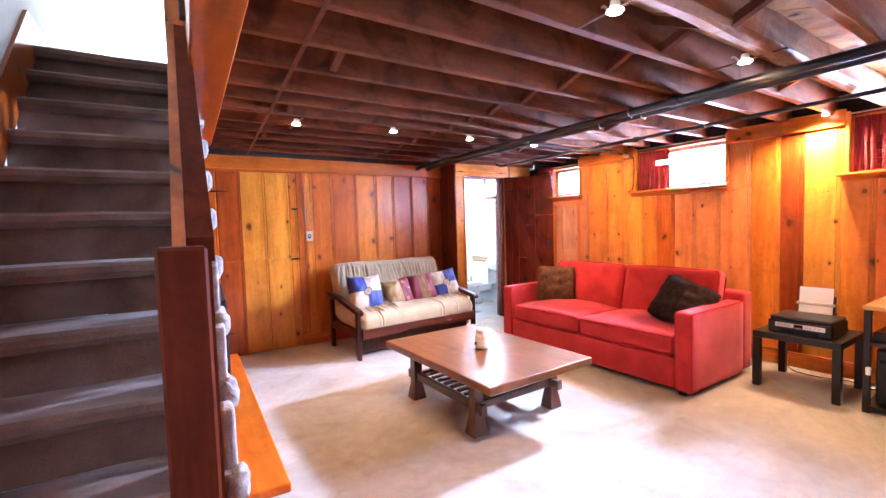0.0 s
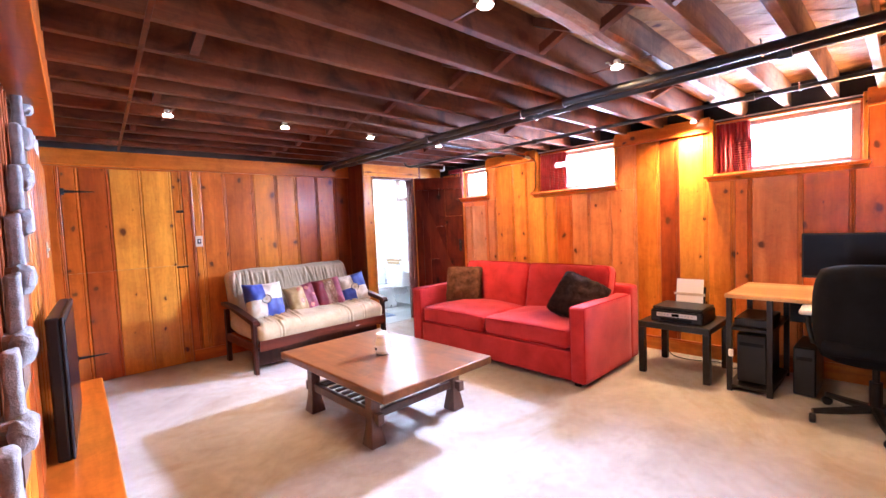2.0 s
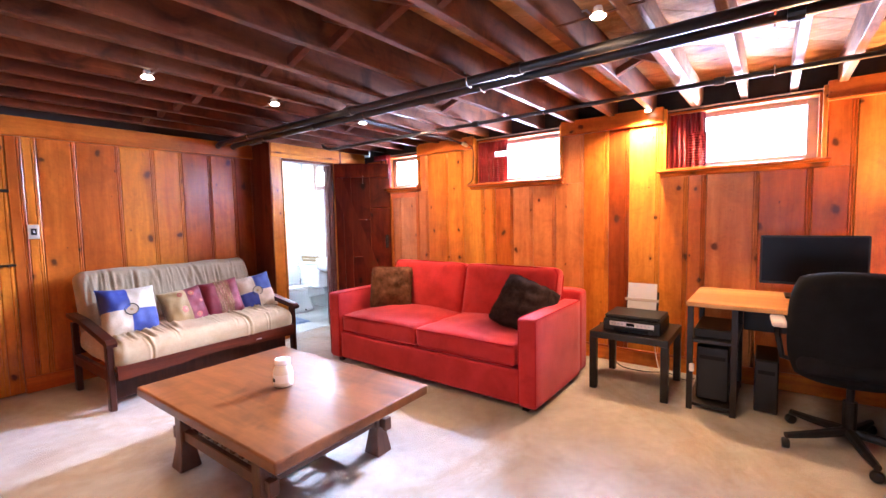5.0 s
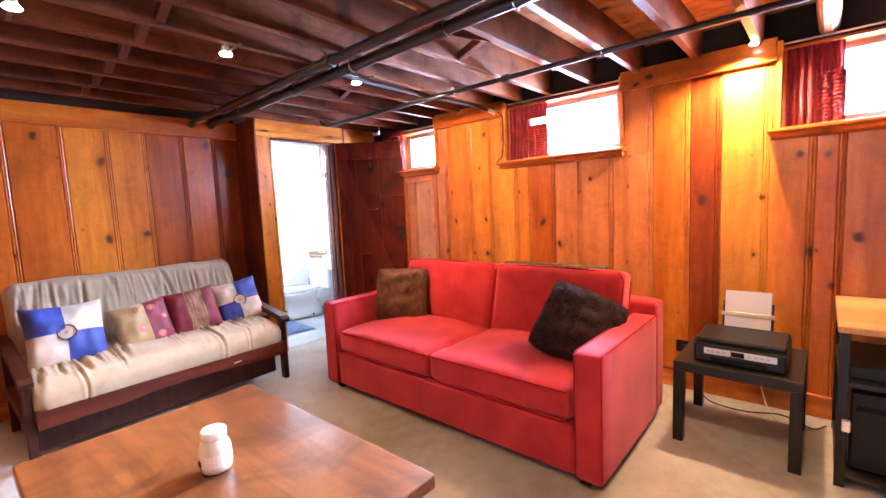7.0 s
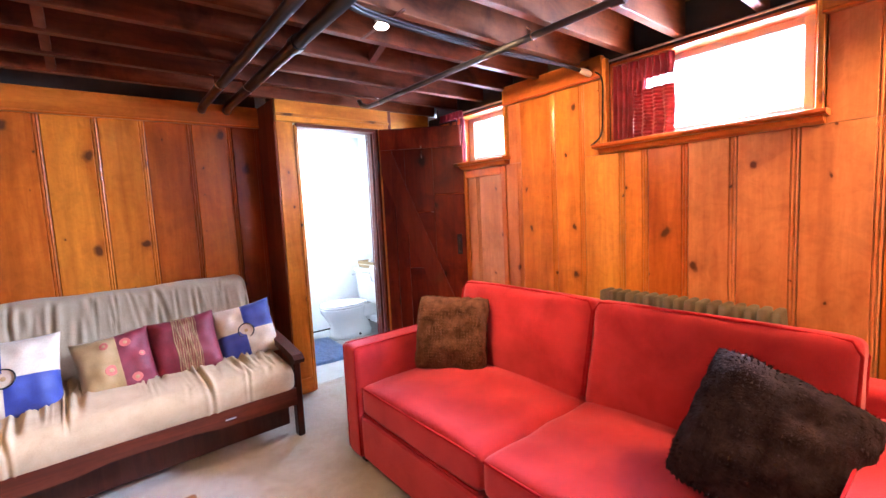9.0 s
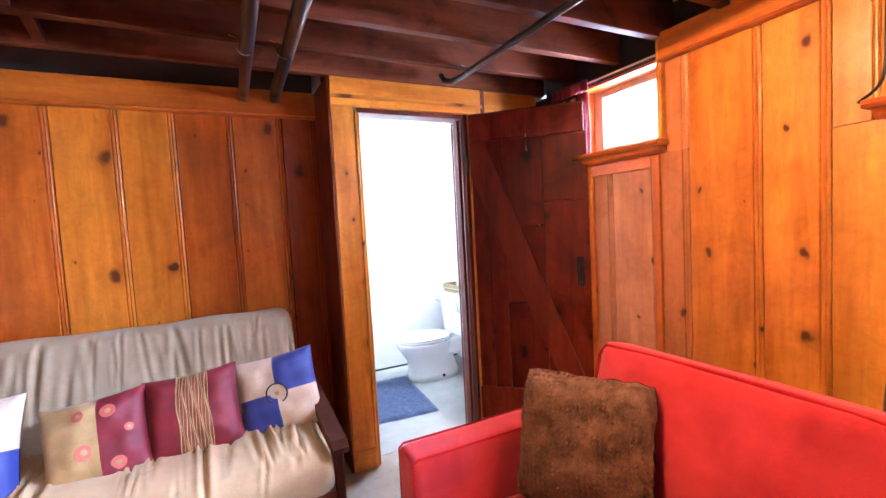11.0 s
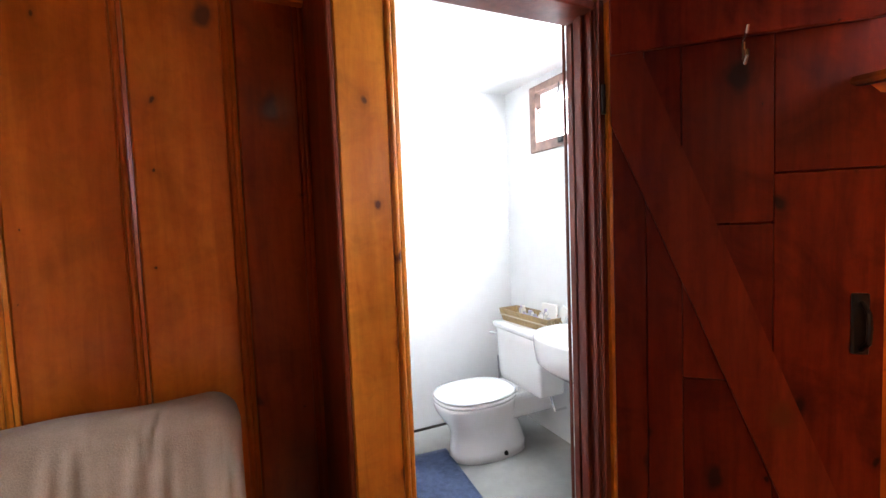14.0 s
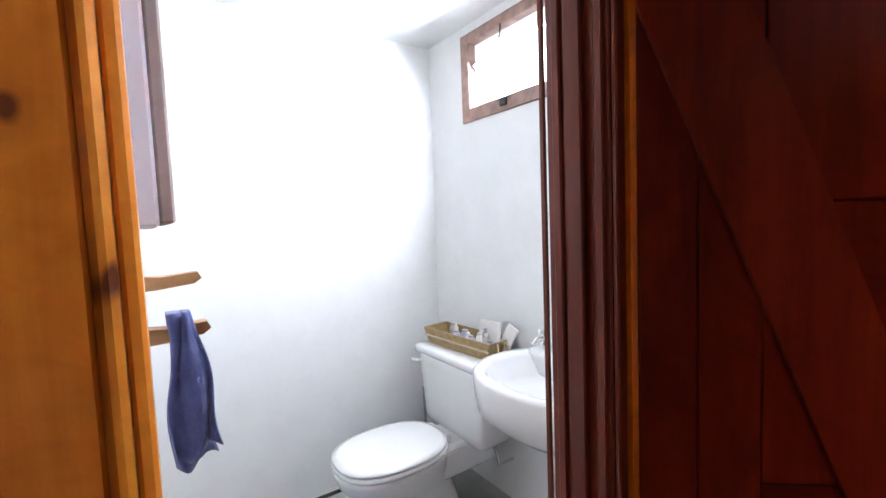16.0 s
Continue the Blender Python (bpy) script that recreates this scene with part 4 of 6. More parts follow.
# ---- coffee table ----
def coffee_table():
    t = thing("coffee_table", "walnut coffee table with flared legs and a slatted shelf", "coffee table", pose(2.01, 2.62, 0, 0, 0, 1.0))
    top = box((-0.470, -0.672, 0.365), (0.470, 0.69, 0.42), 0.010, segs=3)
    part("tabletop", top, table_wood, t, "glossy walnut top with worn patches")
    for sx in (-1, 1):
        for sy in (-1, 1):
            x, y = sx * 0.355, sy * 0.385
            bm = bmesh.new()
            rings = []
            for z, r in ((0.0, 0.056), (0.03, 0.052), (0.13, 0.036), (0.365, 0.034)):
                rings.append([bm.verts.new((x + a * r, y + b * r, z)) for a, b in ((-1, -1), (1, -1), (1, 1), (-1, 1))])
            for a, b in zip(rings, rings[1:]):
                for i in range(4):
                    bm.faces.new((a[i], a[(i + 1) % 4], b[(i + 1) % 4], b[i]))
            bm.faces.new(rings[0][::-1])
            bm.faces.new(rings[-1])
            bmesh.ops.bevel(bm, geom=bm.edges[:], offset=0.004, segments=1, affect="EDGES")
            part("leg", bm, table_leg_wood, t)
    for sx in (-1, 1):
        part("stretcher", box((sx * 0.355 - 0.016, -0.47, 0.155), (sx * 0.355 + 0.016, 0.47, 0.215), 0.004), table_leg_wood, t)
        for sy in (-1, 1):
            part("tenon_peg", box((sx * 0.355 - 0.024, sy * 0.462 - 0.012, 0.15), (sx * 0.355 + 0.024, sy * 0.462 + 0.012, 0.22), 0.003), table_leg_wood, t)
    for sy in (-1, 1):
        part("end_rail", box((-0.34, sy * 0.385 - 0.014, 0.16), (0.34, sy * 0.385 + 0.014, 0.21), 0.004), table_leg_wood, t)
    for i in range(9):
        y = -0.33 + i * 0.0825
        part("shelf_slat", box((-0.34, y - 0.018, 0.212), (0.34, y + 0.018, 0.228), 0.003), table_leg_wood, t)
    for sy in (-1, 1):
        part("apron", box((-0.33, sy * 0.385 - 0.012, 0.32), (0.33, sy * 0.385 + 0.012, 0.364), 0.003), table_leg_wood, t)


coffee_table()


def candle_jar():
    c = thing("candle_jar", "cream candle in a lidded glass jar on the coffee table", "candle", pose(2.024, 2.62, 0.421) @ Matrix.Scale(1.15, 4))
    jar = part("jar", lathe([(0.035, 0.0), (0.044, 0.004), (0.046, 0.02), (0.046, 0.075), (0.040, 0.092), (0.034, 0.100), (0.034, 0.106)]), plain("cream_wax", (0.74, 0.68, 0.56), 0.35, 0, 0.5, relief=0.0), c, smooth=True)
    part("seal", box((-0.0515, -0.009, 0.03), (-0.0478, 0.009, 0.048), 0.001), black_plastic, jar, "small dark seal")
    part("label", lathe([(0.0465, 0.022), (0.0468, 0.024), (0.0468, 0.06), (0.0465, 0.062)]), paper, jar, "pale paper label")
    part("lid", lathe([(0.034, 0.106), (0.0375, 0.108), (0.038, 0.112), (0.038, 0.130), (0.035, 0.134), (0.032, 0.134), (0.030, 0.130), (0.004, 0.129)]), porcelain, jar, "pale flat glass lid", smooth=True)


candle_jar()


# ---- printer corner ----
def side_table():
    t = thing("side_table", "low square black side table beside the red sofa", "side table", pose(4.265, 1.285, 0))
    part("tabletop", box((-0.28, -0.275, 0.40), (0.28, 0.275, 0.45), 0.003), black_wood, t)
    for sx in (-1, 1):
        for sy in (-1, 1):
            part("leg", box((sx * 0.255 - 0.025, sy * 0.25 - 0.025, 0.0), (sx * 0.255 + 0.025, sy * 0.25 + 0.025, 0.40), 0.002), black_wood, t)


side_table()


def printer():
    p = thing("printer", "black inkjet printer with paper in its rear tray", "printer", pose(4.23, 1.275, 0.451, 0, 0, 0))
    part("body", box((-0.17, -0.20, 0.0), (0.17, 0.20, 0.105), 0.014, segs=2), black_plastic, p)
    part("scanner_lid", box((-0.165, -0.195, 0.106), (0.15, 0.195, 0.128), 0.008), black_plastic, p)
    front = part("front_cover", box((-0.186, -0.198, 0.004), (-0.171, 0.198, 0.100), 0.012, segs=2), black_plastic, p, "glossy black front cover")
    panel = part("control_panel", box((-0.1905, -0.160, 0.050), (-0.1865, 0.150, 0.084), 0.002), chrome_dull, p, "silver control panel")
    part("display", box((-0.1925, -0.028, 0.055), (-0.191, 0.030, 0.080)), screen_black, panel)
    for y in (-0.125, -0.10, -0.075, -0.05, 0.06, 0.085, 0.11, 0.13):
        part("button", box((-0.1925, y - 0.007, 0.063), (-0.191, y + 0.007, 0.072), 0.0004), grey_plastic, panel)
    part("output_slot", box((-0.1875, -0.12, 0.012), (-0.1865, 0.12, 0.036)), screen_black, front)
    tray = box((-0.006, -0.12, 0.0), (0.006, 0.12, 0.15), 0.002)
    bmesh.ops.transform(tray, matrix=pose(0.165, 0, 0.118, 0, 14, 0), verts=tray.verts)
    tray = part("rear_tray", tray, black_plastic, p)
    bar = box((-0.022, -0.125, 0.075), (-0.011, 0.125, 0.098), 0.003)
    bmesh.ops.transform(bar, matrix=pose(0.155, 0, 0.112, 0, 9, 0), verts=bar.verts)
    part("paper_support", bar, ivory, tray, "pale bar across the paper")
    sheet = box((-0.0095, -0.108, 0.0), (-0.0065, 0.108, 0.22))
    bmesh.ops.transform(sheet, matrix=pose(0.155, 0, 0.112, 0, 9, 0), verts=sheet.verts)
    part("paper", sheet, paper, p, "stack of white paper")


printer()


# ---- desk ----
def desk():
    d = thing("desk", "oak-topped desk with an open black side shelf", "desk", pose(0, 0, 0))
    part("desktop", box((3.97, -0.80, 0.715), (4.70, 0.905, 0.745), 0.004), desk_wood, d, "pale oak-grained desktop")
    # shelf tower that carries the end
    for x, y in ((4.0, 0.88), (4.0, 0.63), (4.62, 0.88), (4.62, 0.63)):
        part("leg", box((x - 0.012, y - 0.018, 0.0), (x + 0.018, y + 0.018, 0.714), 0.002), black_wood, d)
    for z in (0.03, 0.47):
        part("shelf", box((3.992, 0.615, z), (4.64, 0.895, z + 0.022), 0.002), black_wood, d)
    for y in (-0.78,):
        part("end_panel", box((4.0, y - 0.015, 0.0), (4.66, y + 0.015, 0.714), 0.002), black_wood, d)
    part("cable_plug", box((3.968, 0.850, 0.270), (3.987, 0.880, 0.325), 0.005), paper, d, "white cable plug hanging on the leg")
    part("back_rail", box((4.63, -0.76, 0.45), (4.65, 0.61, 0.70), 0.002), black_wood, d)


desk()


def drawer_unit():
    u = thing("drawer_unit", "black drawer pedestal under the oak desktop", "drawers", pose(4.32, -0.52, 0))
    part("body", box((-0.31, -0.235, 0.0), (0.31, 0.275, 0.713), 0.003), black_wood, u)
    for z in (0.03, 0.26, 0.49):
        front = part("drawer", box((-0.328, -0.228, z), (-0.311, 0.268, z + 0.215), 0.003), black_wood, u)
        part("handle", tube([(-0.329, -0.05, z + 0.15), (-0.345, -0.045, z + 0.15), (-0.345, 0.085, z + 0.15), (-0.329, 0.09, z + 0.15)], 0.004, 8), black_metal, front)


drawer_unit()


def computer_tower(name, m, label, sx=0.42, sy=0.17, sz=0.40):
    c = thing(name, label, "computer", m)
    part("case", box((-sx / 2, -sy / 2, 0.008), (sx / 2, sy / 2, sz), 0.006), black_plastic, c)
    front = part("front_panel", box((-sx / 2 - 0.012, -sy / 2 + 0.004, 0.014), (-sx / 2 - 0.0005, sy / 2 - 0.004, sz - 0.004), 0.005), black_plastic, c)
    part("drive_slot", box((-sx / 2 - 0.0145, -sy / 2 + 0.02, sz - 0.09), (-sx / 2 - 0.0125, sy / 2 - 0.02, sz - 0.065)), screen_black, front)
    for s in (-1, 1):
        part("foot", box((-sx / 2 + 0.03, s * sy * 0.35 - 0.01, 0.0), (sx / 2 - 0.03, s * sy * 0.35 + 0.01, 0.0078)), black_plastic, c)


computer_tower("computer_tower", pose(4.30, 0.755, 0.053), "black computer tower on the desk's low shelf", 0.44, 0.19, 0.38)
computer_tower("computer_tower", pose(4.38, 0.46, 0.0), "slim black computer tower on the carpet", 0.40, 0.13, 0.36)


def receiver():
    r = thing("media_box", "flat black electronic box on the desk shelf", "electronics", pose(4.28, 0.755, 0.493))
    part("case", box((-0.22, -0.11, 0.0), (0.2, 0.11, 0.06), 0.005), black_plastic, r)
    part("front_panel", box((-0.228, -0.105, 0.004), (-0.2205, 0.105, 0.056), 0.003), black_plastic, r)


receiver()


def monitor():
    m = thing("monitor", "black widescreen computer monitor on the desk", "monitor", pose(4.52, 0.235, 0.746, 0, 0, 2))
    part("stand_base", box((-0.10, -0.14, 0.0), (0.09, 0.14, 0.014), 0.005), black_plastic, m)
    part("stand_neck", box((0.0, -0.03, 0.0145), (0.03, 0.03, 0.20), 0.004), black_plastic, m)
    case = part("case", box((-0.014, -0.285, 0.085), (0.028, 0.285, 0.425), 0.006), black_plastic, m)
    part("screen", box((-0.0165, -0.272, 0.105), (-0.0145, 0.272, 0.412)), screen_black, case, "switched-off glossy screen")


monitor()


def desk_lamp():
    d = thing("desk_lamp", "small lit desk lamp with a warm shade", "lamp", pose(4.52, -0.62, 0.746))
    part("base", lathe([(0.07, 0.0), (0.075, 0.008), (0.03, 0.02), (0.012, 0.03)]), black_metal, d, smooth=True)
    part("stem", tube([(0, 0, 0.025), (0, 0, 0.30)], 0.009), black_metal, d)
    bm = bmesh.new()
    rings = [[bm.verts.new((r * math.cos(a * math.pi / 12), r * math.sin(a * math.pi / 12), z)) for a in range(24)] for r, z in ((0.13, 0.28), (0.09, 0.48), (0.088, 0.48), (0.128, 0.28))]
    for a, b in zip(rings, rings[1:] + rings[:1]):
        for i in range(24):
            bm.faces.new((a[i], a[(i + 1) % 24], b[(i + 1) % 24], b[i]))
    part("shade", bm, shade_glow, d, "glowing cream shade", smooth=True)


desk_lamp()


def office_chair():
    c = thing("office_chair", "black padded office chair turned to the desk", "chair", pose(3.90, 0.085, 0, 0, 0, 3))
    # local: back rest at -x, seat towards the desk
    for i in range(5):
        a = radians(190 + 72 * i)
        e = Vector((0.325 * math.cos(a), 0.325 * math.sin(a), 0.075))
        arm = part("base_arm", tube([(0, 0, 0.11), tuple(e * 0.55 + Vector((0, 0, 0.045))), tuple(e)], [0.028, 0.024, 0.018], 8), black_plastic, c)
        w = lathe([(0.010, -0.018), (0.026, -0.017), (0.030, -0.010), (0.030, 0.010), (0.026, 0.017), (0.010, 0.018)], 14)
        bmesh.ops.transform(w, matrix=Matrix.Translation((e.x, e.y, 0.031)) @ Matrix.Rotation(a + 1.2, 4, "Z") @ Matrix.Rotation(radians(90), 4, "X"), verts=w.verts)
        part("caster", w, black_plastic, arm, smooth=True)
    part("gas_lift", tube([(0, 0, 0.09), (0, 0, 0.28), (0, 0, 0.281), (0, 0, 0.42)], [0.032, 0.032, 0.018, 0.018], 14), black_metal, c)
    part("mechanism", box((-0.12, -0.07, 0.405), (0.10, 0.07, 0.44), 0.008), black_plastic, c)
    seat = soft_box(0.48, 0.50, 0.10, 0.045, 0.012, 0.003, 10)
    bmesh.ops.transform(seat, matrix=pose(0.06, 0, 0.49), verts=seat.verts)
    part("seat", seat, chair_cloth, c, smooth=True)
    bm = bmesh.new()
    n = 16
    for side in (0, 1):
        grid = []
        for i in range(n + 1):
            row = []
            for j in range(n + 1):
                u, v = 2 * i / n - 1, 2 * j / n - 1
                # rounded outline: squircle map
                uu = u * math.sqrt(1 - 0.56 * abs(v) ** 3 / 2)
                vv = v * math.sqrt(1 - 0.46 * u * u * abs(u) / 2)
                curve = 0.05 * u * u
                thick = 0.045 * max(0.0, (1 - u ** 6) * (1 - v ** 6)) ** 0.5 + 0.004
                row.append(bm.verts.new((-0.15 + curve - 0.05 * vv + (thick if side else -thick), 0.295 * uu, 0.70 + 0.32 * vv)))
            grid.append(row)
        for i in range(n):
            for j in range(n):
                f = (grid[i][j], grid[i + 1][j], grid[i + 1][j + 1], grid[i][j + 1])
                bm.faces.new(f if side else f[::-1])
    bmesh.ops.bridge_loops(bm, edges=[e for e in bm.edges if e.is_boundary])
    part("backrest", bm, chair_cloth, c, smooth=True)
    part("back_bracket", tube([(-0.05, 0, 0.42), (-0.095, 0, 0.43), (-0.105, 0, 0.46), (-0.11, 0, 0.52)], 0.022, 8), black_plastic, c)
    for s in (-1, 1):
        post = part("arm_post", tube([(0.06, s * 0.24, 0.46), (0.06, s * 0.30, 0.47), (0.06, s * 0.325, 0.60), (0.04, s * 0.325, 0.675)], 0.016, 8), black_plastic, c)
        pad = soft_box(0.25, 0.075, 0.035, 0.016, 0, 0, 6)
        bmesh.ops.transform(pad, matrix=pose(0.03, s * 0.325, 0.69), verts=pad.verts)
        # pale colour stands for window light reflected off the pad
        part("arm_pad", pad, plain("window_lit_arm_pad", (0.55, 0.53, 0.50), 0.5), post, "arm pad with reflected window light in its pale colour", smooth=True)


office_chair()


# ---- radiator behind the sofa ----
def radiator():
    r = thing("radiator", "old gilt cast-iron column radiator behind the sofa", "radiator", pose(4.63, 2.60, 0))
    n = 17
    for i in range(n):
        y = (i - (n - 1) / 2) * 0.052
        s = soft_box(0.13, 0.046, 0.76, 0.02, 0, 0, 5)
        bmesh.ops.transform(s, matrix=pose(0, y, 0.46), verts=s.verts)
        part("section", s, radiator_paint, r, smooth=True)
    for z in (0.14, 0.70):
        part("header_pipe", tube([(0, -0.46, z), (0, 0.46, z)], 0.018, 10), radiator_paint, r)
    for y in (-0.44, 0.44):
        part("foot", box((-0.05, y - 0.02, 0.0), (0.05, y + 0.02, 0.10), 0.006), radiator_paint, r)


radiator()

# ---- trim ----
def trim(name, lo, hi, material, label, bevel=0.004, m=None, category="trim"):
    ob = structure(name, box(lo, hi, bevel), material, label, category)
    if m is not None:
        ob.matrix_world = m
    return ob


# crown boards and their small ledge moulding
trim("trim_crown_north", (0.25, NORTH - 0.024, 2.062), (3.345, NORTH + 0.02, 2.20), pine_x, "orange pine crown board above the wall boards")
trim("trim_crown_bead_north", (0.25, NORTH - 0.036, 2.046), (3.345, NORTH + 0.018, 2.0615), pine_x, "thin pine moulding under the crown board")
trim("trim_return", (3.346, 4.834, 0), (3.3615, NORTH + 0.02, 2.20), shaded_return_wood, "red-brown upright board on the return, darkened for recess shade", m=Matrix())
trim("trim_casing_left", (3.362, 4.832, 0.0), (3.488, 4.857, 2.045), pine_yellow_v, "wide knotty pine door casing")
trim("trim_casing_bead", (3.4885, 4.827, 0.0), (3.506, 4.857, 2.03), pine_yellow_v, "rounded pine bead on the door casing", 0.006)
trim("trim_casing_foot", (3.358, 4.823, 0.0), (3.49, 4.832, 0.12), pine_yellow_x, "pine plinth block at the casing foot")
trim("trim_header", (3.362, 4.82, 2.0455), (4.30, 4.857, 2.20), pine_yellow_x, "yellow pine header board over the doorway")
trim("trim_header_lip", (3.355, 4.807, 2.085), (4.305, 4.82, 2.105), pine_yellow_x, "pine lip along the header")
trim("trim_header_end", (4.3005, 4.822, 2.0455), (4.332, 4.857, 2.20), jamb_wood, "dark upright block beside the header")
trim("trim_header_right", (4.3325, 4.83, 2.05), (4.74, 4.857, 2.20), pine_yellow_x, "pine board beside the header")
trim("trim_head_jamb", (3.508, 4.835, 2.018), (4.172, 4.965, 2.0445), jamb_wood, "dark worn head of the door frame")
# moulded dark jamb on the hinge side
for a, b, c, d in [(4.174, 4.1915, 4.838, 4.975), (4.166, 4.1735, 4.846, 4.866), (4.158, 4.1735, 4.884, 4.922), (4.166, 4.1735, 4.936, 4.956), (4.176, 4.200, 4.826, 4.8375), (4.168, 4.1755, 4.9755, 4.99)]:
    trim("trim_jamb_moulding", (a, c, 0.0), (b, d, 2.0445), jamb_wood, "dark red moulded door jamb", 0.003)
trim("trim_strike_jamb", (3.5065, 4.840, 0.0), (3.522, 4.965, 2.017), pine_yellow_v, "narrow pine strike-side jamb")
trim("trim_hinge_bead", (4.2035, 4.813, 0.0), (4.222, 4.8405, 2.0444), pine_yellow_v, "rounded pine bead behind the hinges", 0.007)
trim("trim_wall_behind_door", (4.201, 4.841, 0.0), (4.738, 4.857, 2.045), pine_v, "pine boards beside the door")

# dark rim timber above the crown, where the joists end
trim("trim_rim_north", (0.25, NORTH + 0.021, 2.2005), (3.345, NORTH + 0.14, 2.449), dark_rim, "dark rim timber above the crown board")
trim("trim_rim_bathroom", (3.346, 4.88, 2.2005), (4.76, 4.964, 2.449), dark_rim, "dark rim timber over the doorway")

# baseboards
trim("baseboard_north", (1.345, NORTH - 0.018, 0.0), (3.345, NORTH - 0.0005, 0.125), pine_x, "orange pine baseboard", category="baseboard")
trim("baseboard_east", (EAST - 0.018, FLOOR_Y0, 0.0), (EAST - 0.0005, 4.78, 0.118), pine_y, "orange pine baseboard", category="baseboard")
trim("baseboard_east_cap", (EAST - 0.026, FLOOR_Y0, 0.1185), (EAST - 0.0005, 4.78, 0.136), pine_y, "rounded cap on the baseboard", 0.005, category="baseboard")

# crown over the window wall, between the windows
for a, b in ((3.09, 3.885), (1.20, 2.085), (FLOOR_Y0, 0.175)):
    trim("trim_crown_east", (EAST - 0.024, a, 2.105), (EAST + 0.02, b, 2.225), pine_y, "orange pine crown board between the windows")
    trim("trim_crown_bead_east", (EAST - 0.034, a, 2.09), (EAST + 0.018, b, 2.1045), pine_y, "thin pine moulding under the crown board")
# upright boards beside the windows
for y in (1.172, 2.072, 3.062, 3.872):
    trim("trim_window_side", (EAST - 0.020, y, 1.70), (EAST + 0.021, y + 0.028, 2.20), pine_yellow_v, "upright pine strip beside a window")
trim("trim_window_side", (EAST - 0.020, 0.170, 1.70), (EAST + 0.021, 0.198, 2.20), pine_yellow_v, "upright pine strip beside a window")
# panel frame under the small window
for y in (4.335, 3.895):
    trim("trim_panel_stile", (EAST - 0.016, y, 0.137), (EAST - 0.0005, y + 0.045, 1.66), pine_v, "upright stile of a pine panel")
trim("trim_panel_rail", (EAST - 0.016, 3.9405, 1.60), (EAST - 0.0005, 4.3345, 1.66), pine_y, "top rail of a pine panel")


def window(name, y0, y1, z0, z1, label):
    w = thing(name, label, "window")
    w["kind"] = "structure"
    fx = 4.885
    for a, b, c, d, nm in ((y0, y0 + 0.075, z0, z1, "frame_side"), (y1 - 0.075, y1, z0, z1, "frame_side"), (y0 + 0.0755, y1 - 0.0755, z0, z0 + 0.055, "frame_bottom"), (y0 + 0.0755, y1 - 0.0755, z1 - 0.05, z1, "frame_top")):
        part(nm, box((fx, a, c), (fx + 0.05, b, d), 0.004), window_paint, w, "white painted window frame")
    for a, b, c, d, nm in ((y0 - 0.001, y0 + 0.014, z0, z1, "reveal"), (y1 - 0.014, y1 + 0.001, z0, z1, "reveal"), (y0 + 0.0145, y1 - 0.0145, z0 - 0.001, z0 + 0.014, "reveal"), (y0 + 0.0145, y1 - 0.0145, z1 - 0.014, z1 + 0.001, "reveal")):
        part(nm, box((EAST + 0.0225, a, c), (fx - 0.001, b, d)), pine_y, w)
    pane = part("pane", box((fx + 0.022, y0 + 0.075, z0 + 0.055), (fx + 0.026, y1 - 0.075, z1 - 0.05)), glass, w)
    pane.visible_shadow = False
    sill = prism([(EAST - 0.085, z0 - 0.026), (EAST - 0.095, z0 - 0.016), (EAST - 0.090, z0 - 0.002), (EAST - 0.08, z0 + 0.0005), (EAST + 0.022, z0 + 0.0005), (EAST + 0.022, z0 - 0.026)], y0 - 0.05, y1 + 0.06, "y")
    part("sill", sill, pine_y, w, "moulded pine window sill")
    part("apron", prism([(EAST - 0.060, z0 - 0.027), (EAST - 0.045, z0 - 0.048), (EAST - 0.022, z0 - 0.058), (EAST - 0.0005, z0 - 0.058), (EAST - 0.0005, z0 - 0.027)], y0 - 0.035, y1 + 0.045, "y"), pine_y, w)
    part("curtain_rod", tube([(EAST + 0.012, y0 - 0.01, z1 + 0.018), (EAST + 0.012, y1 + 0.01, z1 + 0.018)], 0.006, 8), window_paint, w, "thin white curtain rod")
    return w


for nm, a, b, c, d in WINDOWS:
    window(nm, a, b, c, d, "high basement window with a pine sill and white frame")


def curtain(y0, y1, z0, z1, folds, x=EAST + 0.045, label="gathered red curtain at the window edge", ribs=0):
    bm = bmesh.new()
    n, k = folds * 8, max(10, ribs * 6)
    grid = []
    for i in range(n + 1):
        row = []
        for j in range(k + 1):
            v = j / k
            u = i / n
            depth = 0.014 * math.sin(u * folds * 2 * math.pi + 0.5 * math.sin(v * 4)) * (0.6 + 0.5 * (1 - v)) + (0.005 * math.sin(v * ribs * 2 * math.pi) if ribs else 0.0)
            row.append(bm.verts.new((x + depth, y0 + (y1 - y0) * u + 0.012 * (1 - v) * noise.noise(Vector((u * 3, v * 3, y0))), z0 + (z1 - z0) * v)))
        grid.append(row)
    for i in range(n):
        for j in range(k):
            bm.faces.new((grid[i][j], grid[i + 1][j], grid[i + 1][j + 1], grid[i][j + 1]))
    ob = tagged(link("curtain", bm, curtain_red, smooth=True), label, "curtain", group="red window curtains")
    sol = ob.modifiers.new("thickness", "SOLIDIFY")
    sol.thickness = 0.003
    return ob


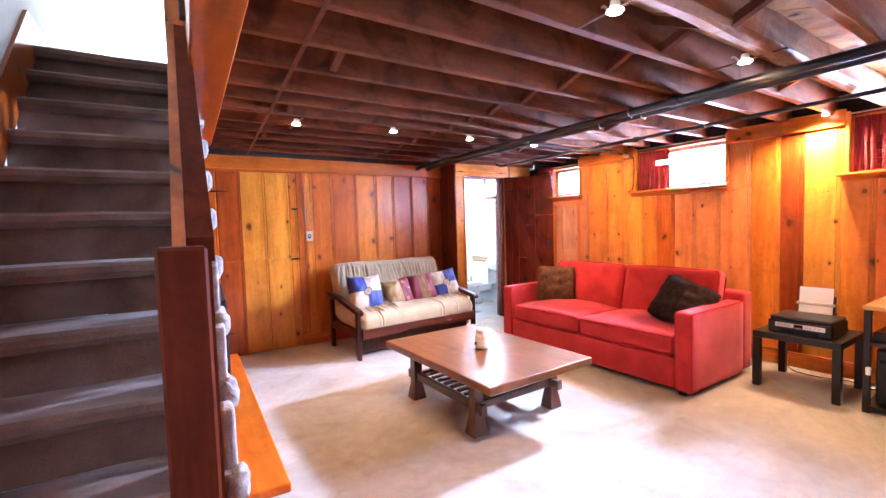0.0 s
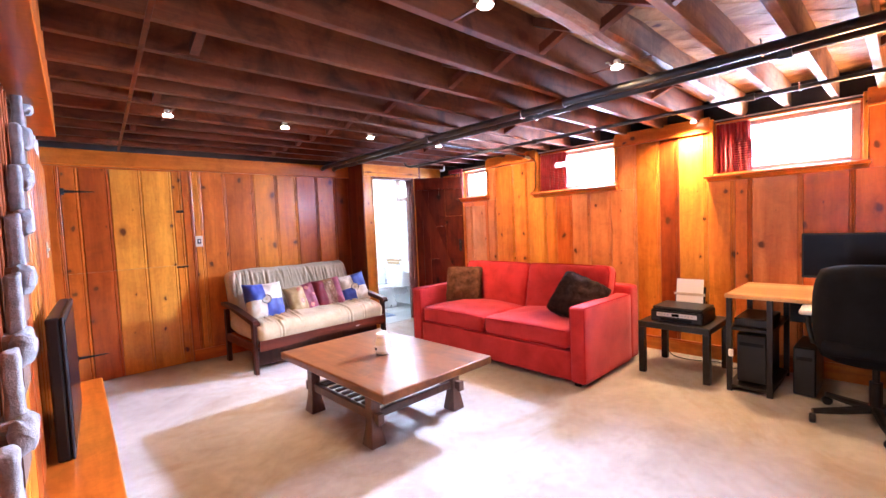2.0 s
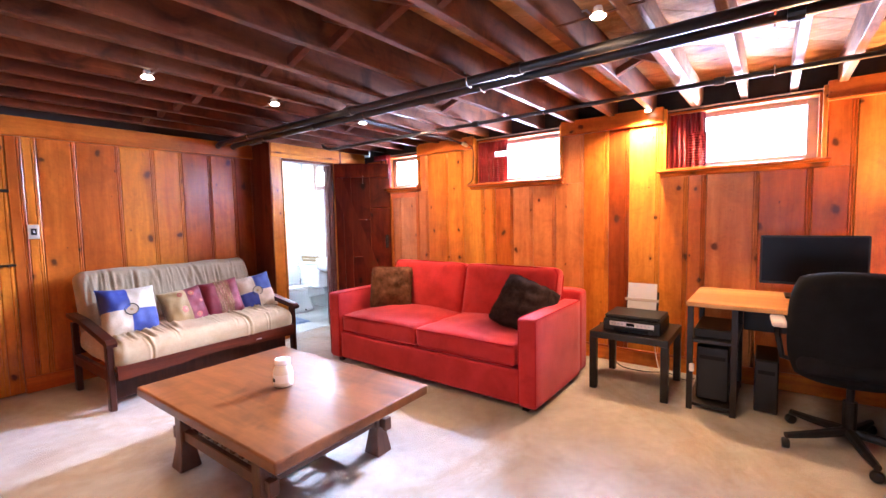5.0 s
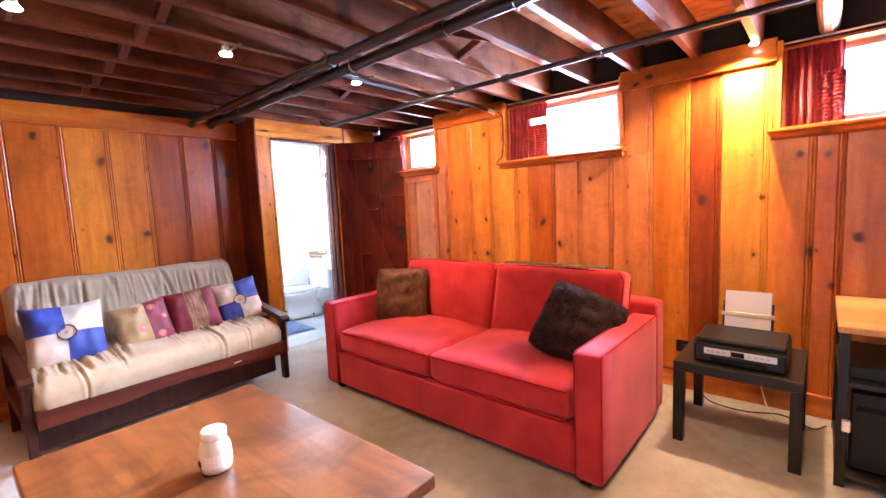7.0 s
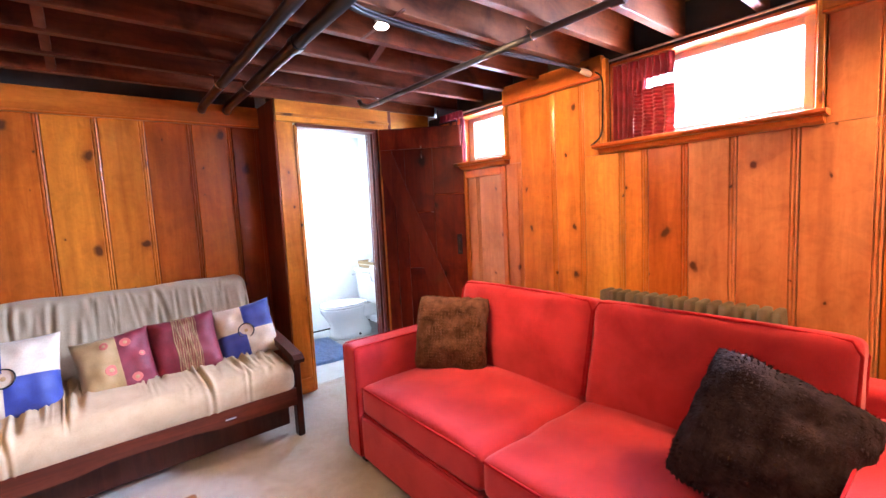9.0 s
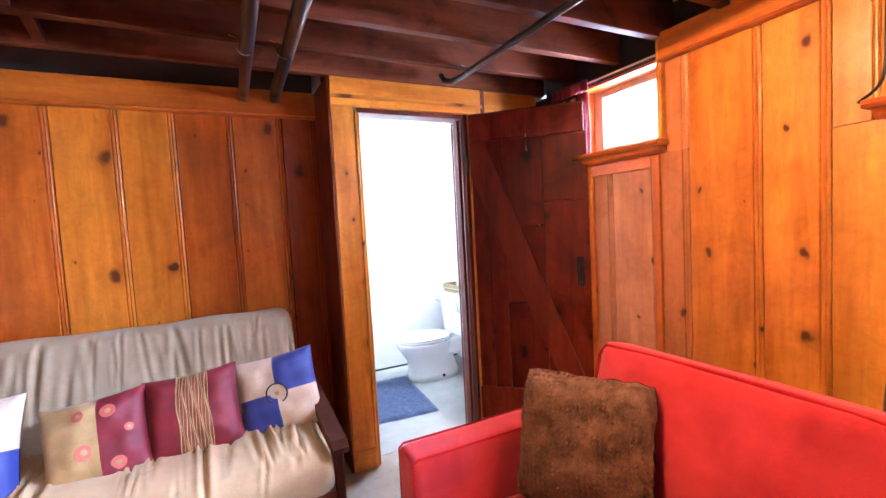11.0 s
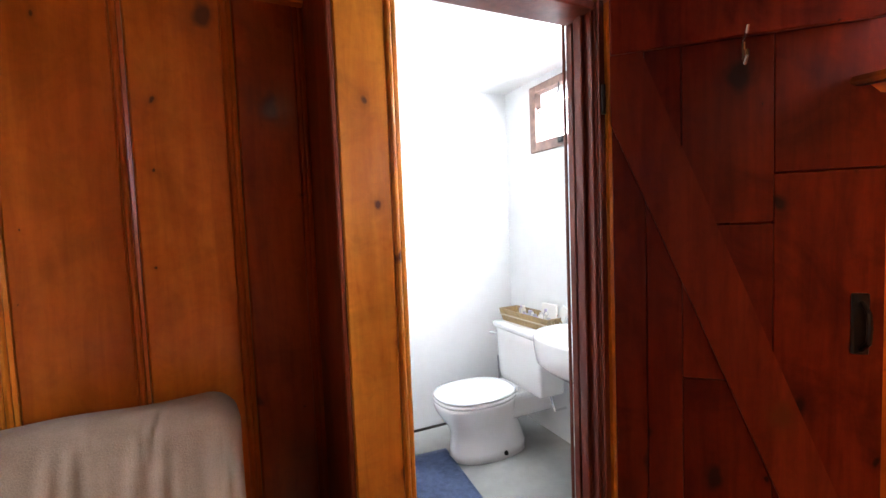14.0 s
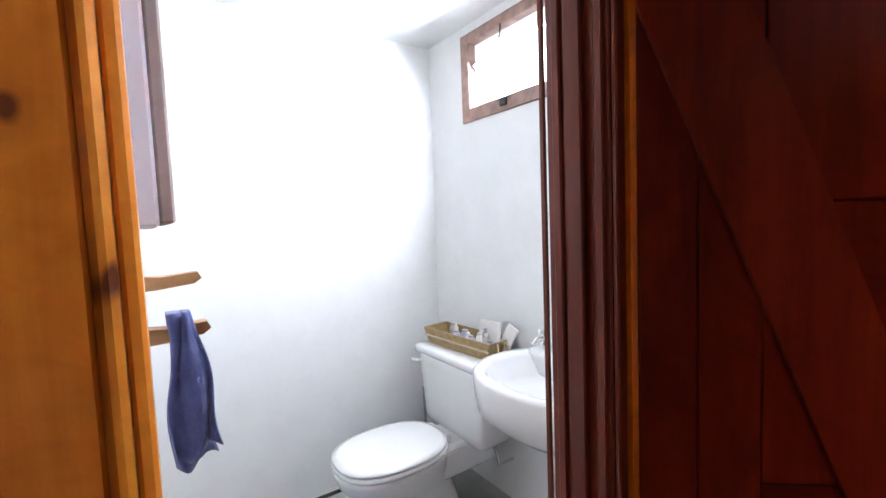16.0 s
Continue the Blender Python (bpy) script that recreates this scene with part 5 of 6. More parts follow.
curtain(2.93, 3.055, 1.703, 2.175, 4)
curtain(2.705, 2.94, 1.703, 1.985, 4, EAST + 0.066, "short ribbed red cafe curtain", 14)
curtain(2.86, 2.94, 1.96, 2.11, 3, EAST + 0.062, "narrow red curtain beside the bright gap")
curtain(2.705, 2.94, 2.035, 2.175, 6, EAST + 0.06, "short red valance at the rod")
curtain(1.02, 1.165, 1.703, 2.175, 4)
curtain(0.895, 1.04, 1.703, 1.995, 3, EAST + 0.066, "lower half of a ribbed red cafe curtain", 14)
curtain(0.905, 1.04, 1.99, 2.175, 4, EAST + 0.062, "upper half of a gathered red curtain")
curtain(4.40, 4.455, 1.728, 2.138, 3)
curtain(4.33, 4.62, 2.095, 2.155, 7, EAST - 0.028, "drooping red valance on the rod over the door")


# ---- closet door ----
def closet_door():
    d = thing("door_1", "closed knotty pine board closet door with black hinges", "door")
    d["kind"] = "structure"
    xs = [0.372, 0.505, 0.734, 0.99, 1.252, 1.338]
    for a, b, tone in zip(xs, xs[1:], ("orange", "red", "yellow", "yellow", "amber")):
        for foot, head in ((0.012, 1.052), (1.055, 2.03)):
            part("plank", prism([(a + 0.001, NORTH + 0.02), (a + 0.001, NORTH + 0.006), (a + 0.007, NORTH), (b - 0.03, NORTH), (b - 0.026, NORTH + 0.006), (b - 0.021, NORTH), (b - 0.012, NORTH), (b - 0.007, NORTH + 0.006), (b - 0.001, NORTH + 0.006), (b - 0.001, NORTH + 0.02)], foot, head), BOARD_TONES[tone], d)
    for z in (1.81, 0.265):
        part("strap_hinge", prism([(0.40, z - 0.012), (0.60, z - 0.004), (0.625, z), (0.60, z + 0.006), (0.40, z + 0.014)], NORTH - 0.007, NORTH - 0.0005, "y"), black_metal, d, "black wrought strap hinge")
        part("hinge_plate", box((0.372, NORTH - 0.008, z - 0.03), (0.3995, NORTH - 0.0005, z + 0.03), 0.002), black_metal, d)
    part("latch", box((1.24, NORTH - 0.02, 1.028), (1.35, NORTH - 0.0005, 1.046), 0.003), black_metal, d, "black iron thumb latch")
    part("latch_knob", lathe([(0.004, 0.0), (0.012, 0.004), (0.012, 0.012), (0.004, 0.016)], 12), black_metal, d).matrix_local = pose(1.30, NORTH - 0.02, 1.036, 90, 0, 0)
    part("bolt", box((1.275, NORTH - 0.014, 1.605), (1.345, NORTH - 0.0005, 1.63), 0.003), black_metal, d, "small black bolt")


closet_door()


def switch_plate(m, label):
    s = thing("light_switch", label, "light switch", m)
    part("plate", box((-0.036, -0.007, -0.058), (0.036, 0.0, 0.058), 0.003), ivory, s)
    part("toggle_plate", box((-0.018, -0.009, -0.026), (0.018, -0.0075, 0.026)), black_plastic, s)
    part("toggle", box((-0.005, -0.018, -0.008), (0.005, -0.0095, 0.012), 0.002), porcelain, s)


switch_plate(pose(1.468, NORTH - 0.0005, 1.295), "ivory light switch on the pine wall")
switch_plate(STAIR @ pose(0.0005, 3.35, 1.30, 0, 0, 90), "ivory light switch on the stair-side wall")


# ---- bathroom door, opened against the window wall ----
def bathroom_door():
    d = thing("door_2", "open dark red batten door with a diagonal brace", "door", pose(4.194, 4.818, 0, 0, 0, -42.2))
    d["kind"] = "structure"
    planks = [(0.016, 0.108, 0.02, 2.04), (0.110, 0.208, 0.02, 2.04), (0.210, 0.442, 0.02, 0.868), (0.210, 0.442, 0.872, 1.338), (0.210, 0.442, 1.342, 2.04), (0.444, 0.698, 0.02, 1.478), (0.444, 0.698, 1.482, 2.04)]
    for i, (a, b, c, e) in enumerate(planks):
        out = -0.002 if i in (4, 6) else 0.0
        part("plank", box((a, out, c), (b, 0.024, e), 0.0015), door_wood, d)
    part("top_batten", box((0.012, -0.026, 1.865), (0.685, -0.0045, 2.03), 0.004), door_wood, d)
    part("bottom_batten", box((0.012, -0.026, 0.13), (0.685, -0.0045, 0.335), 0.004), door_wood, d)
    part("brace", prism([(0.012, 1.864), (0.012, 1.66), (0.535, 0.336), (0.68, 0.336), (0.16, 1.70), (0.10, 1.864)], -0.014, -0.0045, "y"), brace_wood, d, "diagonal board of the door")
    part("latch_plate", box((0.622, -0.012, 0.97), (0.662, -0.0005, 1.14), 0.004), black_metal, d, "black iron latch")
    part("latch_handle", tube([(0.642, -0.013, 0.985), (0.642, -0.045, 1.01), (0.642, -0.05, 1.05), (0.642, -0.045, 1.09), (0.642, -0.013, 1.115)], 0.007, 8), black_metal, d)
    hook = tube([(0.358, -0.027, 1.845), (0.358, -0.030, 1.80), (0.358, -0.045, 1.785), (0.358, -0.06, 1.80), (0.358, -0.058, 1.815)], 0.006, 8)
    part("coat_hook", hook, chrome, d, "small nickel coat hook")
    part("hook_upper", tube([(0.358, -0.028, 1.85), (0.358, -0.055, 1.862), (0.358, -0.065, 1.88)], 0.005, 8), chrome, d)
    for z in (1.74, 0.30):
        part("hinge", tube([(-0.008, -0.004, z - 0.045), (-0.008, -0.004, z + 0.045)], 0.007, 10), black_metal, d, "dark butt hinge")


bathroom_door()


# ---- pipes and wires ----
def pipe_run(name, x, z, r, y0, y1, couplings, label, bend=None, lean=0.0):
    p = thing(name, label, "pipe")
    pts = [(x, y0, z), (x + lean * (y1 - y0), y1, z)]
    if bend:
        pts += [(pts[-1][0] + b[0], y1 + b[1], z + b[2]) for b in bend]
    part("pipe", tube(pts, r, 16), black_pipe, p, smooth=True)
    for y in couplings:
        part("coupling", tube([(x + lean * (y - y0), y - 0.03, z), (x + lean * (y - y0), y - 0.029, z), (x + lean * (y - y0), y + 0.029, z), (x + lean * (y - y0), y + 0.03, z)], [r, r + 0.009, r + 0.009, r], 16), black_pipe, p)
    return p


pipe_run("heating_pipe", 2.915, 2.165, 0.027, FLOOR_Y0, 5.0, (-0.6, 1.62, 3.05), "thick black heating pipe hung under the joists", [(0, 0.10, -0.004), (0, 0.155, -0.02)], 0.006)
pipe_run("heating_pipe", 3.065, 2.172, 0.030, FLOOR_Y0, 5.0, (0.4, 2.35, 3.7), "thick black heating pipe hung under the joists", [(0, 0.10, -0.004), (0, 0.155, -0.02)], 0.008)
pipe_run("water_pipe", 4.035, 2.178, 0.017, FLOOR_Y0, 4.56, (0.75, 2.6), "thin black water pipe along the joists", [(-0.01, 0.10, 0.0), (-0.03, 0.16, 0.02), (-0.04, 0.185, 0.06)], 0.0)


def pipe_hanger(x, y, z, r):
    h = thing("pipe_hanger", "galvanised pipe hanger hook", "hanger", group="pipe hangers")
    pts = [(x - r - 0.03, y, JZ + 0.004), (x - r - 0.002, y, JZ - 0.004)] + [(x + (r + 0.003) * math.cos(a), y, z + (r + 0.003) * math.sin(a)) for a in [math.pi + 0.2 + i * math.pi / 8 for i in range(8)]] + [(x + r + 0.004, y, z + 0.01)]
    part("strap", tube(pts, 0.004, 6), chrome, h)


for y in (1.55 + 0.36 * 8 + 0.06, 1.55 + 0.36 * 4 + 0.05, 1.55 + 0.36 * 1 + 0.04, 1.55 - 0.36 * 3):
    pipe_hanger(2.945, y, 2.165, 0.028)
    pipe_hanger(3.105, y, 2.172, 0.031)
    pipe_hanger(4.035, y, 2.178, 0.018)


def cable(points, r, label, name="cable", material=None):
    pts = [Vector(p) for p in points]
    fine = []
    for i in range(len(pts) - 1):
        p0, p1, p2, p3 = pts[max(i - 1, 0)], pts[i], pts[i + 1], pts[min(i + 2, len(pts) - 1)]
        for k in range(6):
            t = k / 6
            fine.append(0.5 * ((2 * p1) + (p2 - p0) * t + (2 * p0 - 5 * p1 + 4 * p2 - p3) * t * t + (3 * p1 - p0 - 3 * p2 + p3) * t ** 3))
    fine.append(pts[-1])
    return tagged(link(name, tube(fine, r, 8), material or black_plastic, smooth=True), label, "cable")


for k, (dy, dz, r) in enumerate(((0.0, 0.0, 0.009), (0.022, 0.006, 0.007), (-0.02, 0.004, 0.006))):
    cable([(2.98, 2.98 + dy, 2.19 + dz), (3.10, 3.20 + dy, 2.185 + dz), (3.35, 3.29 + dy, 2.187 + dz), (4.04, 3.32 + dy, 2.192 + dz), (4.50, 3.24 + dy * 0.6, 2.175 + dz), (4.70, 3.16 + dy * 0.4, 2.13 + dz)], r, "black electric cable slung under the joists")
tagged(link("cable_plug", tube([(4.645, 3.185, 2.148), (4.69, 3.165, 2.135), (4.715, 3.16, 2.125)], [0.016, 0.020, 0.014], 10), ivory), "ivory cable end fitting on the crown board", "fitting")
cable([(4.70, 3.12, 2.13), (4.715, 3.085, 2.08), (4.71, 3.08, 1.92), (4.70, 3.085, 1.76), (4.66, 3.13, 1.695)], 0.005, "black cord hanging beside the window")
# thin strip nailed askew under the joists
strip = tagged(link("ceiling_strip", box((-0.010, 0.0, 0.0), (0.010, 4.4, 0.007), 0.001), joist_wood), "thin wooden strip nailed under the joists", "strip", kind="structure")
strip.matrix_world = pose(0.49, 0.78, JZ - 0.008, 0, 0, -4.3)
# cords under the side table and beside the sofa
cable([(4.70, 1.62, 0.30), (4.66, 1.58, 0.12), (4.60, 1.50, 0.012), (4.55, 1.30, 0.010), (4.62, 1.12, 0.010), (4.52, 0.98, 0.012), (4.60, 0.92, 0.012)], 0.004, "thin black power cord along the wall")
cable([(4.45, 1.27, 0.46), (4.68, 1.25, 0.40), (4.70, 1.23, 0.15), (4.63, 1.18, 0.014), (4.50, 1.10, 0.012), (4.62, 1.02, 0.012)], 0.004, "thin printer cord to the floor", material=ivory)


def outlet():
    o = thing("wall_outlet", "dark outlet box with a plug near the baseboard", "outlet", pose(EAST - 0.001, 1.655, 0.30, 0, 0, -90))
    part("plate", box((-0.06, -0.012, -0.04), (0.06, 0.0, 0.04), 0.003), black_plastic, o)
    part("plug", box((-0.02, -0.04, -0.018), (0.02, -0.0125, 0.018), 0.004), black_plastic, o)


outlet()


def ceiling_spot(x, y):
    s = thing("ceiling_spot", "small lit spot lamp clipped to a joist", "ceiling light", pose(x, y, 0), "ceiling spot lamps")
    part("bracket", box((-0.008, -0.19, JZ - 0.006), (0.008, 0.19, JZ - 0.0005), 0.001), bridge_wood, s)
    part("clip", tube([(0, 0.03, JZ + 0.004), (0, 0.05, JZ + 0.03), (0.02, 0.075, JZ + 0.04)], 0.005, 6), chrome_dull, s)
    socket = part("socket", tube([(0, 0, JZ + 0.03), (0, 0, JZ + BULB - 0.02)], [0.018, 0.024], 14), porcelain, s)
    part("bulb", lathe([(0.010, JZ + BULB - 0.021), (0.026, JZ + BULB - 0.024), (0.033, JZ + BULB - 0.030), (0.027, JZ + BULB - 0.036), (0.008, JZ + BULB - 0.038)], 18), bulb_glow, socket, "glowing bulb face", smooth=True)


for sx, sy in SPOTS:
    ceiling_spot(sx, sy)
w = thing("wall_spot", "small lit spot lamp at the top of the wall", "ceiling light", pose(4.62, 1.30, 0))
part("arm", tube([(0.10, -0.02, 2.20), (0.05, 0, 2.205), (0.0, 0, 2.20)], 0.006, 8), black_metal, w)
part("bulb", lathe([(0.010, 2.178), (0.020, 2.181), (0.024, 2.188), (0.018, 2.196), (0.006, 2.20)], 14), bulb_glow, w, "glowing bulb", smooth=True)

# bridging between the joists
for k, (ya, yb) in enumerate(zip(JOISTS, JOISTS[1:])):
    for bx in (2.12, 0.75 if k % 3 == 0 else None, 3.55 if k % 4 == 1 else None):
        if bx is None:
            continue
        y0, reach = ya + 0.047, yb - ya - 0.049
        for s in (0, 1):
            zz = (JZ + 0.012, SUB - 0.03) if s == 0 else (SUB - 0.03, JZ + 0.012)
            x = bx + 0.045 * s
            bm = prism([(y0 + 0.001, zz[0] - 0.0), (y0 + 0.001, zz[0] + 0.045 * (1 if s == 0 else -1)), (y0 + reach, zz[1] + (0.02 if s == 0 else 0.0)), (y0 + reach, zz[1] - (0.025 if s == 0 else -0.045))], x, x + 0.04, "x")
            b = structure("joist_bridging", bm, bridge_wood, "short diagonal bridging board between joists", "bridging")
            b["group"] = "joist bridging"


# ---- bathroom things ----
def loft(rings):
    """Skin over rings of (cx, cy, rx, ry, z)."""
    bm = bmesh.new()
    sides = 28
    rows = []
    for cx, cy, rx, ry, z in rings:
        rows.append([bm.verts.new((cx + rx * math.copysign(abs(math.cos(a)) ** 0.85, math.cos(a)), cy + ry * math.copysign(abs(math.sin(a)) ** 0.85, math.sin(a)), z)) for a in [2 * math.pi * i / sides for i in range(sides)]])
    for a, b in zip(rows, rows[1:]):
        for i in range(sides):
            bm.faces.new((a[i], a[(i + 1) % sides], b[(i + 1) % sides], b[i]))
    bm.faces.new(rows[0][::-1])
    bm.faces.new(rows[-1])
    return bm


def toilet():
    t = thing("toilet", "white porcelain toilet with its seat closed", "toilet", pose(4.838, 6.007, -0.0))
    # local: wall at x = 0, bowl towards -x
    part("bowl", loft([(-0.435, 0, 0.245, 0.142, 0.002), (-0.435, 0, 0.242, 0.138, 0.05), (-0.44, 0, 0.228, 0.126, 0.11), (-0.455, 0, 0.220, 0.128, 0.17), (-0.485, 0, 0.222, 0.152, 0.225), (-0.51, 0, 0.24, 0.180, 0.285), (-0.515, 0, 0.247, 0.187, 0.325), (-0.515, 0, 0.247, 0.187, 0.345)]), porcelain, t, smooth=True)
    part("neck", box((-0.36, -0.12, 0.20), (-0.03, 0.12, 0.345), 0.03, segs=3), porcelain, t)
    part("seat", loft([(-0.515, 0, 0.243, 0.187, 0.346), (-0.515, 0, 0.250, 0.193, 0.352), (-0.515, 0, 0.250, 0.193, 0.362), (-0.515, 0, 0.244, 0.188, 0.367)]), porcelain, t, smooth=True)
    part("lid", loft([(-0.515, 0, 0.240, 0.184, 0.370), (-0.515, 0, 0.248, 0.191, 0.374), (-0.515, 0, 0.246, 0.189, 0.384), (-0.515, 0, 0.22, 0.165, 0.391)]), porcelain, t, smooth=True)
    tank = soft_box(0.20, 0.50, 0.35, 0.03, 0, 0, 8)
    for v in tank.verts:
        k = 1 - 0.10 * (0.175 - v.co.z) / 0.35
        v.co.y *= k
        v.co.x *= k
    bmesh.ops.transform(tank, matrix=pose(-0.115, 0, 0.505), verts=tank.verts)
    part("tank", tank, porcelain, t, smooth=True)
    lid = soft_box(0.225, 0.535, 0.045, 0.02, 0, 0, 8)
    bmesh.ops.transform(lid, matrix=pose(-0.118, 0, 0.695), verts=lid.verts)
    part("tank_lid", lid, porcelain, t, smooth=True)
    part("flush_lever", tube([(-0.225, 0.20, 0.645), (-0.245, 0.20, 0.645), (-0.25, 0.245, 0.64)], 0.009, 8), porcelain, t)
    part("seat_hinge", box((-0.285, -0.08, 0.346), (-0.255, 0.08, 0.382), 0.006), porcelain, t)
    for s in (-1, 1):
        part("floor_bolt", lathe([(0.012, 0.0), (0.012, 0.014), (0.006, 0.022)], 10), black_metal, t).matrix_local = pose(-0.40, s * 0.150, 0.03)
    part("supply_valve", tube([(-0.02, -0.22, 0.25), (-0.10, -0.22, 0.25), (-0.11, -0.20, 0.33), (-0.11, -0.19, 0.40)], 0.008, 8), chrome, t)


toilet()


def basin():
    b = thing("wash_basin", "white wall-hung wash basin with old cross taps", "sink", pose(4.893, 5.385, 0))
    rings_out = [(-0.24, 0, 0.10, 0.12, 0.60), (-0.25, 0, 0.18, 0.22, 0.615), (-0.25, 0, 0.235, 0.275, 0.66), (-0.25, 0, 0.245, 0.285, 0.73), (-0.25, 0, 0.248, 0.288, 0.785), (-0.25, 0, 0.240, 0.280, 0.800), (-0.25, 0, 0.215, 0.255, 0.800), (-0.26, 0, 0.195, 0.235, 0.785), (-0.26, 0, 0.165, 0.20, 0.72), (-0.26, 0, 0.10, 0.13, 0.685), (-0.26, 0, 0.02, 0.02, 0.68)]
    part("bowl", loft(rings_out), porcelain, b, smooth=True)
    part("back_ledge", box((-0.15, -0.24, 0.70), (-0.024, 0.24, 0.812), 0.03, segs=4), porcelain, b)
    for s in (-1, 1):
        part("tap", lathe([(0.022, 0.816), (0.020, 0.824), (0.012, 0.83), (0.012, 0.85), (0.016, 0.854), (0.016, 0.860), (0.008, 0.866), (0.008, 0.880)], 14), chrome, b, smooth=True).matrix_local = pose(-0.085, s * 0.19, 0)
        part("tap_cross", tube([(-0.085 - 0.028, s * 0.19, 0.874), (-0.085 + 0.028, s * 0.19, 0.874)], 0.006, 8), chrome, b)
        part("tap_cross", tube([(-0.085, s * 0.19 - 0.028, 0.874), (-0.085, s * 0.19 + 0.028, 0.874)], 0.006, 8), chrome, b)
        part("spout", tube([(-0.095, s * 0.19, 0.845), (-0.13, s * 0.19, 0.85), (-0.15, s * 0.19, 0.835)], 0.009, 8), chrome, b)
    part("overflow", box((-0.19, -0.02, 0.745), (-0.187, 0.02, 0.757)), black_metal, b)


basin()


def toiletries():
    k = thing("toiletry_basket", "woven basket of toiletries on the toilet tank", "basket", pose(4.748, 6.015, 0.718, 0, 0, 4))
    bm = bmesh.new()
    rings = []
    for sx, sy, z in ((0.065, 0.205, 0.0), (0.075, 0.235, 0.078), (0.069, 0.229, 0.078), (0.060, 0.20, 0.008)):
        rings.append([bm.verts.new((a * sx, b * sy, z)) for a, b in ((-1, -1), (1, -1), (1, 1), (-1, 1))])
    for a, b in zip(rings, rings[1:]):
        for i in range(4):
            bm.faces.new((a[i], a[(i + 1) % 4], b[(i + 1) % 4], b[i]))
    bm.faces.new(rings[0][::-1])
    bm.faces.new(rings[-1])
    part("body", bm, wicker, k)
    for i in range(26):
        y = -0.222 + i * 0.01776
        part("scallop", box((-0.077, y - 0.006, 0.036), (-0.0705, y + 0.006, 0.046), 0.002), ivory, k)
    part("handle", tube([(-0.03, -0.236, 0.068), (-0.045, -0.258, 0.04), (-0.02, -0.262, 0.022), (0.02, -0.255, 0.04), (0.02, -0.236, 0.068)], 0.005, 8), wicker, k)
    rng = random.Random(8)
    tints = [plain("lilac_bottle", (0.45, 0.40, 0.55), 0.3), plain("clear_bottle", (0.62, 0.60, 0.55), 0.2), plain("grey_bottle", (0.35, 0.36, 0.38), 0.3), paper]
    for i in range(11):
        h, r = 0.055 + rng.random() * 0.05, 0.014 + rng.random() * 0.008
        x, y = -0.03 + rng.random() * 0.06, -0.19 + i * 0.034
        bt = thing("toiletry_bottle", "small toiletry bottle standing in the basket", "bottle", pose(4.765 + x, 6.02 + y, 0.727), "toiletries in the basket")
        part("bottle", lathe([(r, 0), (r, h * 0.75), (r * 0.5, h * 0.85), (r * 0.5, h * 0.88)], 12), tints[i % 4], bt, smooth=True)
        part("cap", lathe([(r * 0.6, h * 0.88), (r * 0.6, h), (r * 0.3, h * 1.01)], 10), tints[(i + 2) % 4], bt)
    card = thing("folded_card", "upright white tissue packet in the basket", "packet", pose(4.79, 5.90, 0.730, 0, 10, 8))
    part("sheet", box((-0.010, -0.06, 0.0), (0.010, 0.06, 0.13), 0.004), paper, card)
    card = thing("folded_card", "leaning white card in the basket", "packet", pose(4.79, 5.815, 0.730, 26, 8, 8))
    part("sheet", box((-0.006, -0.03, 0.0), (0.006, 0.03, 0.14), 0.003), paper, card)


toiletries()

# blue rug
rb = bmesh.new()
n = 26
rows = [[rb.verts.new(((i / n - 0.5) * 0.50, (j / n - 0.5) * 0.84, 0.016 + 0.006 * noise.noise(Vector((i * 0.9, j * 0.9, 2))) if 0 < i < n and 0 < j < n else 0.003)) for j in range(n + 1)] for i in range(n + 1)]
for i in range(n):
    for j in range(n):
        rb.faces.new((rows[i][j], rows[i + 1][j], rows[i + 1][j + 1], rows[i][j + 1]))
bmesh.ops.solidify(rb, geom=rb.faces[:], thickness=0.0)
rug = tagged(link("bath_rug", rb, rug_blue, smooth=True), "blue shaggy bath rug on the grey floor", "rug")
rug.matrix_world = pose(3.90, 5.73, 0.002, 0, 0, -4)


def bathroom_window():
    w = thing("window_4", "small high bathroom window in a worn brown frame", "window")
    w["kind"] = "structure"
    y0, y1, z0, z1, x = 5.46, 6.125, 1.80, 2.215, BATH_X - 0.012
    for a, b, c, d in ((y0, y0 + 0.06, z0, z1), (y1 - 0.06, y1, z0, z1), (y0 + 0.0605, y1 - 0.0605, z0, z0 + 0.062), (y0 + 0.0605, y1 - 0.0605, z1 - 0.05, z1)):
        part("frame", box((x, a, c), (x + 0.05, b, d), 0.004), old_window_wood, w, "peeling brown window frame")
    pane = part("pane", box((x + 0.02, y0 + 0.06, z0 + 0.062), (x + 0.024, y1 - 0.06, z1 - 0.05)), glass, w)
    pane.visible_shadow = False
    part("catch", box((x - 0.014, 5.80, z0 + 0.02), (x - 0.0005, 5.84, z0 + 0.055), 0.003), black_metal, w)
    part("hook", tube([(x - 0.003, 5.83, z1 - 0.045), (x - 0.006, 5.83, z1 - 0.09), (x - 0.012, 5.835, z1 - 0.11)], 0.004, 6), black_metal, w)


bathroom_window()


